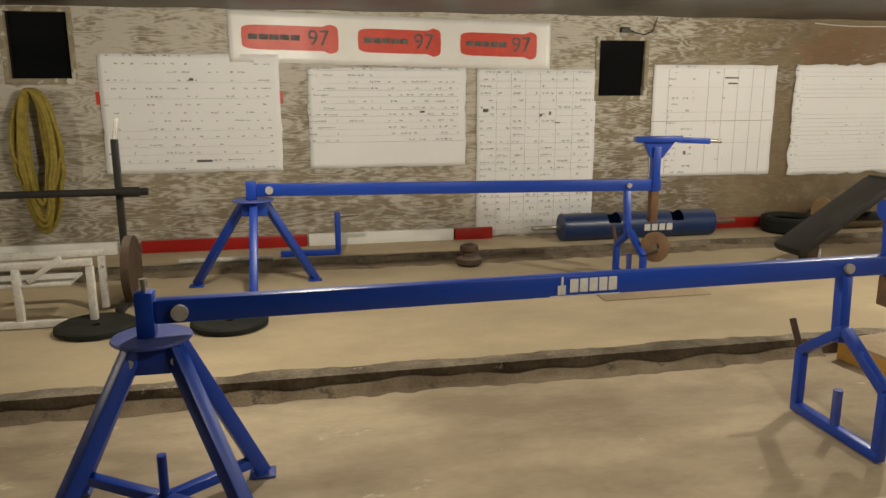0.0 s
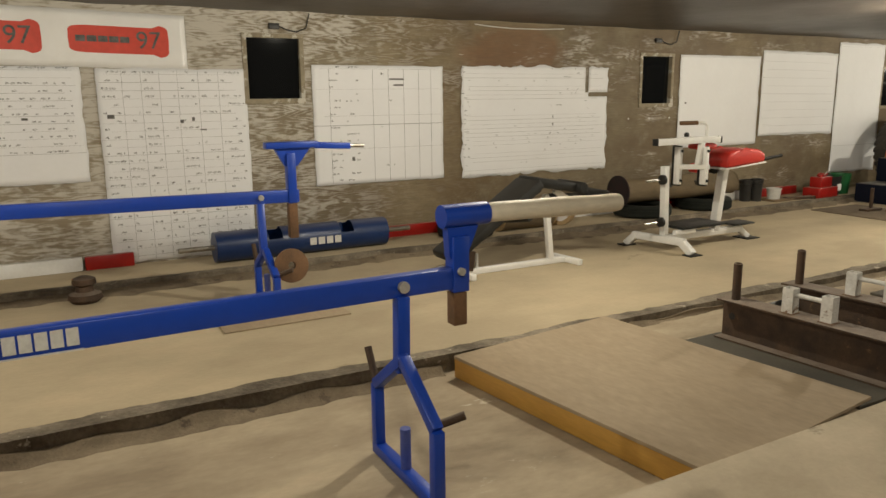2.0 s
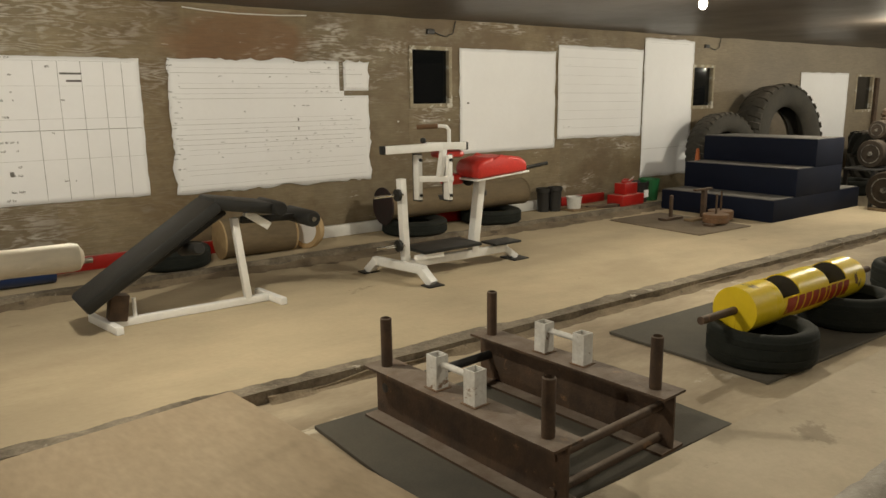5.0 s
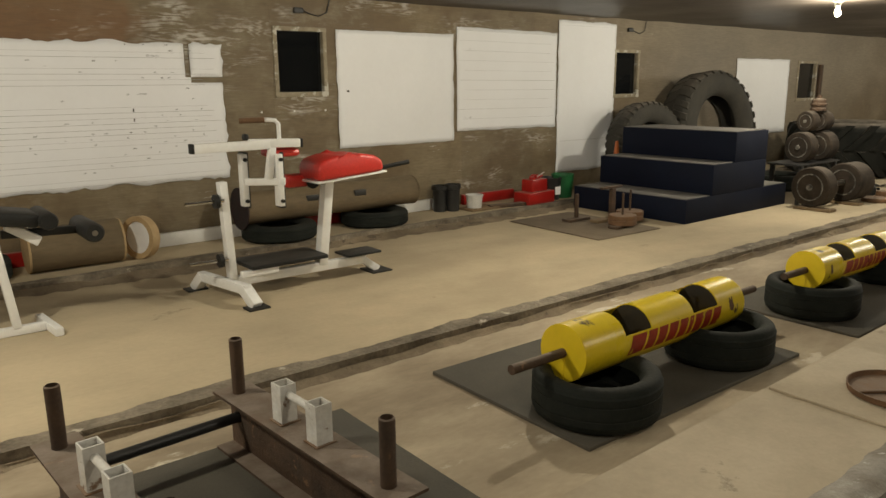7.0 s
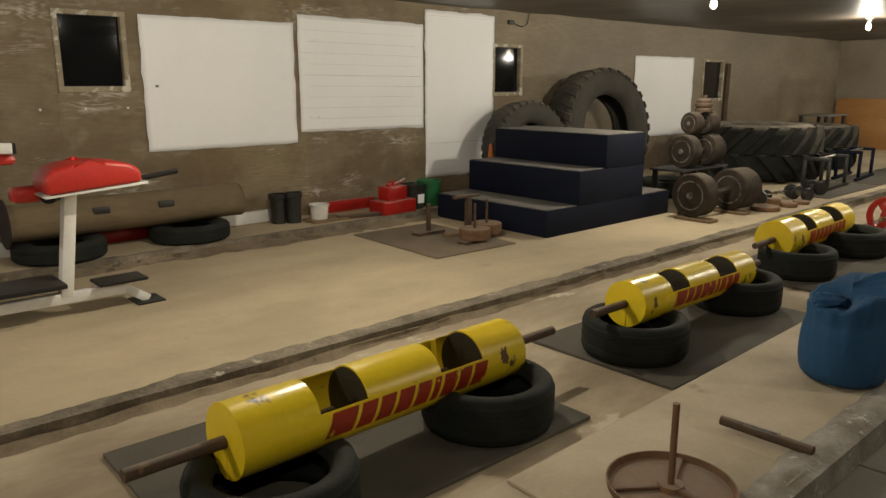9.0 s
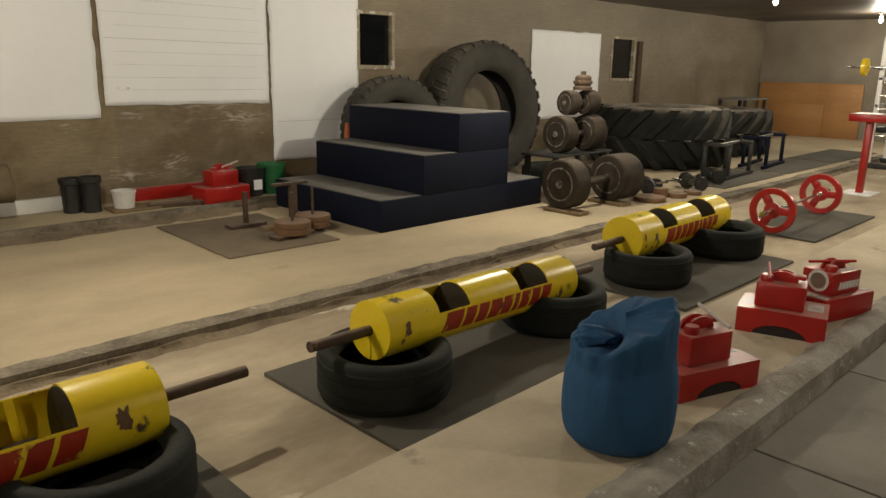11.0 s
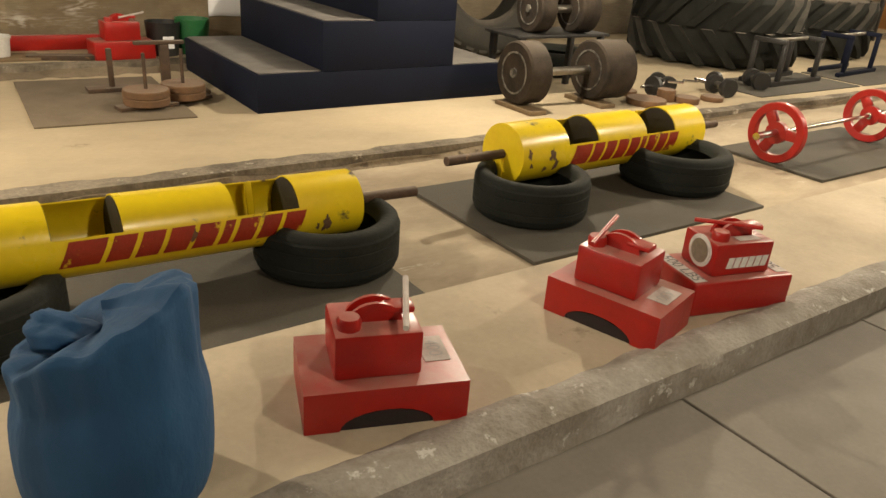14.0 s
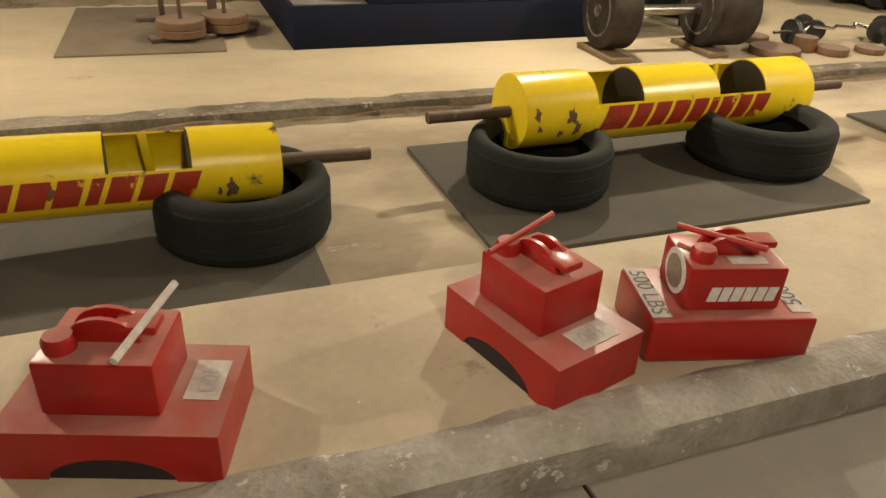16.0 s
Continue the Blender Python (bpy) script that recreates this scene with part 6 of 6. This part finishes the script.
for s in (-1, 1):
    part("sleeve", rod(B(), (s * 0.63, s * 0.021, 0.205), (s * 0.92, s * 0.031, 0.205), 0.025), M_CHROME, bb)
    m = Matrix.Translation((s * 0.67, s * 0.022, 0.205)) @ Matrix.Rotation(radians(90), 4, "Y")
    pl = part("plate", lathe(B(), [(0.152, -0.022), (0.20, -0.028), (0.205, -0.022), (0.205, 0.022), (0.20, 0.028), (0.152, 0.022)], 44, m, closed=True), M_RED, bb, "red rubber-coated plate")
    part("hub", lathe(B(), [(0.026, -0.02), (0.075, -0.02), (0.075, 0.02), (0.026, 0.02)], 28, m, closed=True), M_RED, pl)
    for k in range(3):
        a = 2 * math.pi * k / 3 + 0.5
        part("spoke", bar(B(), m @ Vector((0.07 * math.cos(a), 0.07 * math.sin(a), 0)), m @ Vector((0.158 * math.cos(a), 0.158 * math.sin(a), 0)), 0.036, 0.07), M_RED, pl)

# ---- far end ----
t = thing("red_pedestal", (17.85, 3.35, 0.001), "red steel pedestal with a box top and white base plate", "pedestal")
part("base_plate", box(B(), (-0.22, -0.18, 0.0), (0.22, 0.18, 0.015), 0.004), M_WHITE, t, "white base plate")
part("post", bar(B(), (-0.02, 0, 0.015), (0, 0, 0.875), 0.075, 0.075), M_RED, t)
part("top_box", box(B(), (-0.17, -0.20, 0.875), (0.17, 0.20, 0.965), 0.01), M_RED, t)
part("top_pad", box(B(), (-0.15, -0.18, 0.966), (0.15, 0.18, 0.971)), M_WHITEPL, t, "pale top sheet", smooth=0)
t = thing("weight_machine", (21.1, 3.72, 0.001), "white steel weight machine on black feet", "exercise machine")
for x in (-0.45, 0.45):
    part("foot", bar(B(), (x, -0.6, 0.04), (x, 0.6, 0.04), 0.09, 0.08), M_BLACKPL, t, "black foot")
    for y in (-0.35, 0.35):
        part("upright", bar(B(), (x, y, 0.08), (x, y, 1.95), 0.06, 0.06), M_WHITE, t)
for z in (0.5, 0.95, 1.35, 1.95):
    for y in (-0.35, 0.35):
        part("cross_bar", bar(B(), (-0.48, y, z), (0.48, y, z), 0.05, 0.05), M_WHITE, t)
for z in (0.5, 0.7, 0.9, 1.1, 1.3):
    part("rung", rod(B(), (-0.46, -0.35, z), (-0.46, 0.35, z), 0.016), M_CHROME, t)
part("bar", rod(B(), (-0.60, -0.8, 1.52), (-0.60, 0.8, 1.52), 0.016), M_CHROME, t)
for y in (-0.55, 0.55):
    part("plate", rod(B(), (-0.60, y - 0.03, 1.52), (-0.60, y + 0.03, 1.52), 0.13, 28), M_YELLOW, t, "yellow plate")
    part("hook", bar(B(), (-0.62, y * 0.64, 1.49), (-0.45, y * 0.64, 1.49), 0.03, 0.02), M_BLACKPL, t)
part("seat", box(B(), (-0.5, -0.3, 0.55), (-0.1, 0.3, 0.64), 0.02), M_BLACK, t)
t = thing("wall_board", (24.6, 6.5, 0.071), "orange-brown plywood panel standing against the end wall", "panel")
part("panel", box(B(), (0.10, -1.05, 0.0), (0.13, 1.05, 1.12), 0.004), M_ORANGE, t)
part("panel", box(B(), (0.06, -0.35, 0.0), (0.09, 0.75, 0.68), 0.004), M_ORANGE, t)
t = thing("work_table", (22.6, 7.0, 0.071), "dark low table with a grey top by the wall", "table")
part("top", box(B(), (-0.5, -0.3, 0.80), (0.5, 0.3, 0.83), 0.004), M_TREAD, t)
for x in (-0.45, 0.45):
    for y in (-0.25, 0.25):
        part("leg", box(B(), (x - 0.03, y - 0.03, 0.0), (x + 0.03, y + 0.03, 0.80), 0.004), M_BLACKPL, t)
t = thing("board_strip", (19.58, 7.585, 0.141), "tall narrow dark board leaning on the wall", "board")
part("board", box(B(), (-0.06, -0.02, 0.0), (0.06, 0.03, 1.75), 0.004), M_RUST, t)
tagged(part("plank", box(B(), (16.05, 7.50, 0.141), (16.35, 7.56, 0.85), 0.004), M_WOOD), "short brown plank leaning on the wall", "plank")

# ---- west end ----
rope = thing("rope_coil", (-2.44, 7.56, 1.70), "thick yellow rope coiled and hung on the wall", "rope")
part("hook", rod(B(), (0, 0.06, 0.0), (0, -0.10, 0.02), 0.012), M_RUST, rope)
for k in range(16):
    rng = random.Random(k)
    w, d, y = rng.uniform(0.06, 0.205), rng.uniform(1.02, 1.34), -0.02 - 0.018 * (k % 6)
    part("loop", sweep(B(), [Vector((w * math.sin(a) * (1.0 if math.cos(a) > -0.2 else 0.85) + 0.01 * math.sin(3 * a + k), y + 0.012 * math.sin(2 * a + k), -d / 2 + 0.02 + d / 2 * math.cos(a))) for a in (2 * math.pi * q / 40 for q in range(40))], 0.021, closed=True), M_ROPE, rope)
t = thing("white_bench", (-1.95, 5.62, 0.071), "worn white painted steel bench frame", "bench")
for y in (-0.14, 0.20):
    part("side_rail", bar(B(), (-0.9, y, 0.44), (0.40, y, 0.46), 0.045, 0.05), M_WHITE_WORN, t)
for x, y in ((-0.1, -0.14), (0.38, -0.14), (0.38, 0.20), (-0.85, 0.20), (-0.85, -0.14)):
    part("leg", bar(B(), (x, y, 0.03), (x, y, 0.43), 0.05, 0.05), M_WHITE_WORN, t)
part("floor_rail", bar(B(), (-0.9, -0.15, 0.03), (0.20, -0.15, 0.03), 0.05, 0.05), M_WHITE_WORN, t)
part("seat_plate", box(B(), (-0.35, -0.16, 0.30), (0.25, 0.16, 0.32), 0.004), M_WHITE_WORN, t)
part("strut", bar(B(), (-0.02, -0.16, 0.34), (0.20, -0.15, 0.50), 0.03, 0.04), M_WHITE_WORN, t)
t = thing("bar_stand", (-1.45, 6.05, 0.071), "dark steel stand holding a barbell with a black plate", "stand")
part("post", bar(B(), (0, 0, 0.03), (0, 0, 1.28), 0.05, 0.05), M_BLACKPL, t)
part("tip", bar(B(), (0, 0, 1.28), (0.03, 0, 1.44), 0.03, 0.03), M_WHITE_WORN, t)
part("foot", bar(B(), (0, -0.35, 0.025), (0, 0.35, 0.025), 0.06, 0.05), M_BLACKPL, t)
part("bar", rod(B(), (-1.5, -0.04, 0.88), (0.22, -0.04, 0.88), 0.028), M_BLACKPL, t)
part("collar", rod(B(), (0.02, -0.04, 0.88), (0.16, -0.04, 0.88), 0.04), M_BLACKPL, t)
part("plate", rod(B(), (0.02, -0.06, 0.28), (0.08, -0.06, 0.28), 0.26, 36), M_RUST, t, "dark rusty disc")
for x, y, r in ((-1.53, 5.34, 0.27), (-0.62, 5.25, 0.27)):
    tagged(part("weight_plate", lathe(B(), [(0.03, 0.0), (r - 0.02, 0.0), (r, 0.012), (r, 0.04), (r - 0.02, 0.052), (r * 0.5, 0.04), (0.03, 0.04)], 40, Matrix.Translation((x, y, 0.0715)), closed=True), M_RUBBER), "black rubber weight plate lying flat on the slab", "weight plate", "rubber plates")
t = thing("handle_bracket", (0.05, 7.1, 0.141), "blue steel bracket with a bare side handle on the ledge", "bracket")
part("upright", bar(B(), (0.22, 0, 0.03), (0.22, 0, 0.42), 0.055, 0.055), M_BLUE, t)
part("foot", bar(B(), (-0.33, 0, 0.03), (0.24, 0, 0.03), 0.05, 0.055), M_BLUE, t)
part("handle", rod(B(), (0.22, 0, 0.38), (0.42, 0, 0.385), 0.014), M_STEEL, t)
t = thing("white_pipe", (-0.65, 7.0, 0.165), "scuffed white pipe lying on the ledge edge", "pipe")
part("pipe", rod(B(), (-0.55, 0, 0), (0.3, 0, 0), 0.023), M_WHITE_WORN, t)
t = thing("kettle_weight", (1.48, 6.68, 0.071), "small rusty lump of stacked weights on the slab", "weight")
part("body", lathe(B(), [(0.0, 0.0), (0.10, 0.0), (0.13, 0.03), (0.12, 0.07), (0.07, 0.09), (0.06, 0.13), (0.09, 0.15), (0.085, 0.19), (0.04, 0.21), (0.0, 0.21)], 18), M_RUST, t)

# switch boxes and cable under the ceiling
for x in (3.40, 8.45, 13.72):
    t = thing("junction_box", (x, NORTH - 0.001, 2.30), "small grey junction box with a cable on the wall", "junction box", "junction boxes")
    part("body", box(B(), (-0.05, -0.035, 0.0), (0.05, 0.0, 0.055), 0.005), M_BLACKPL, t)
    part("cable", sweep(B(), [(0.05, -0.015, 0.03), (0.12, -0.02, 0.0), (0.22, -0.02, -0.02), (0.32, -0.02, 0.02), (0.36, -0.02, 0.16)], 0.006), M_BLACKPL, t)
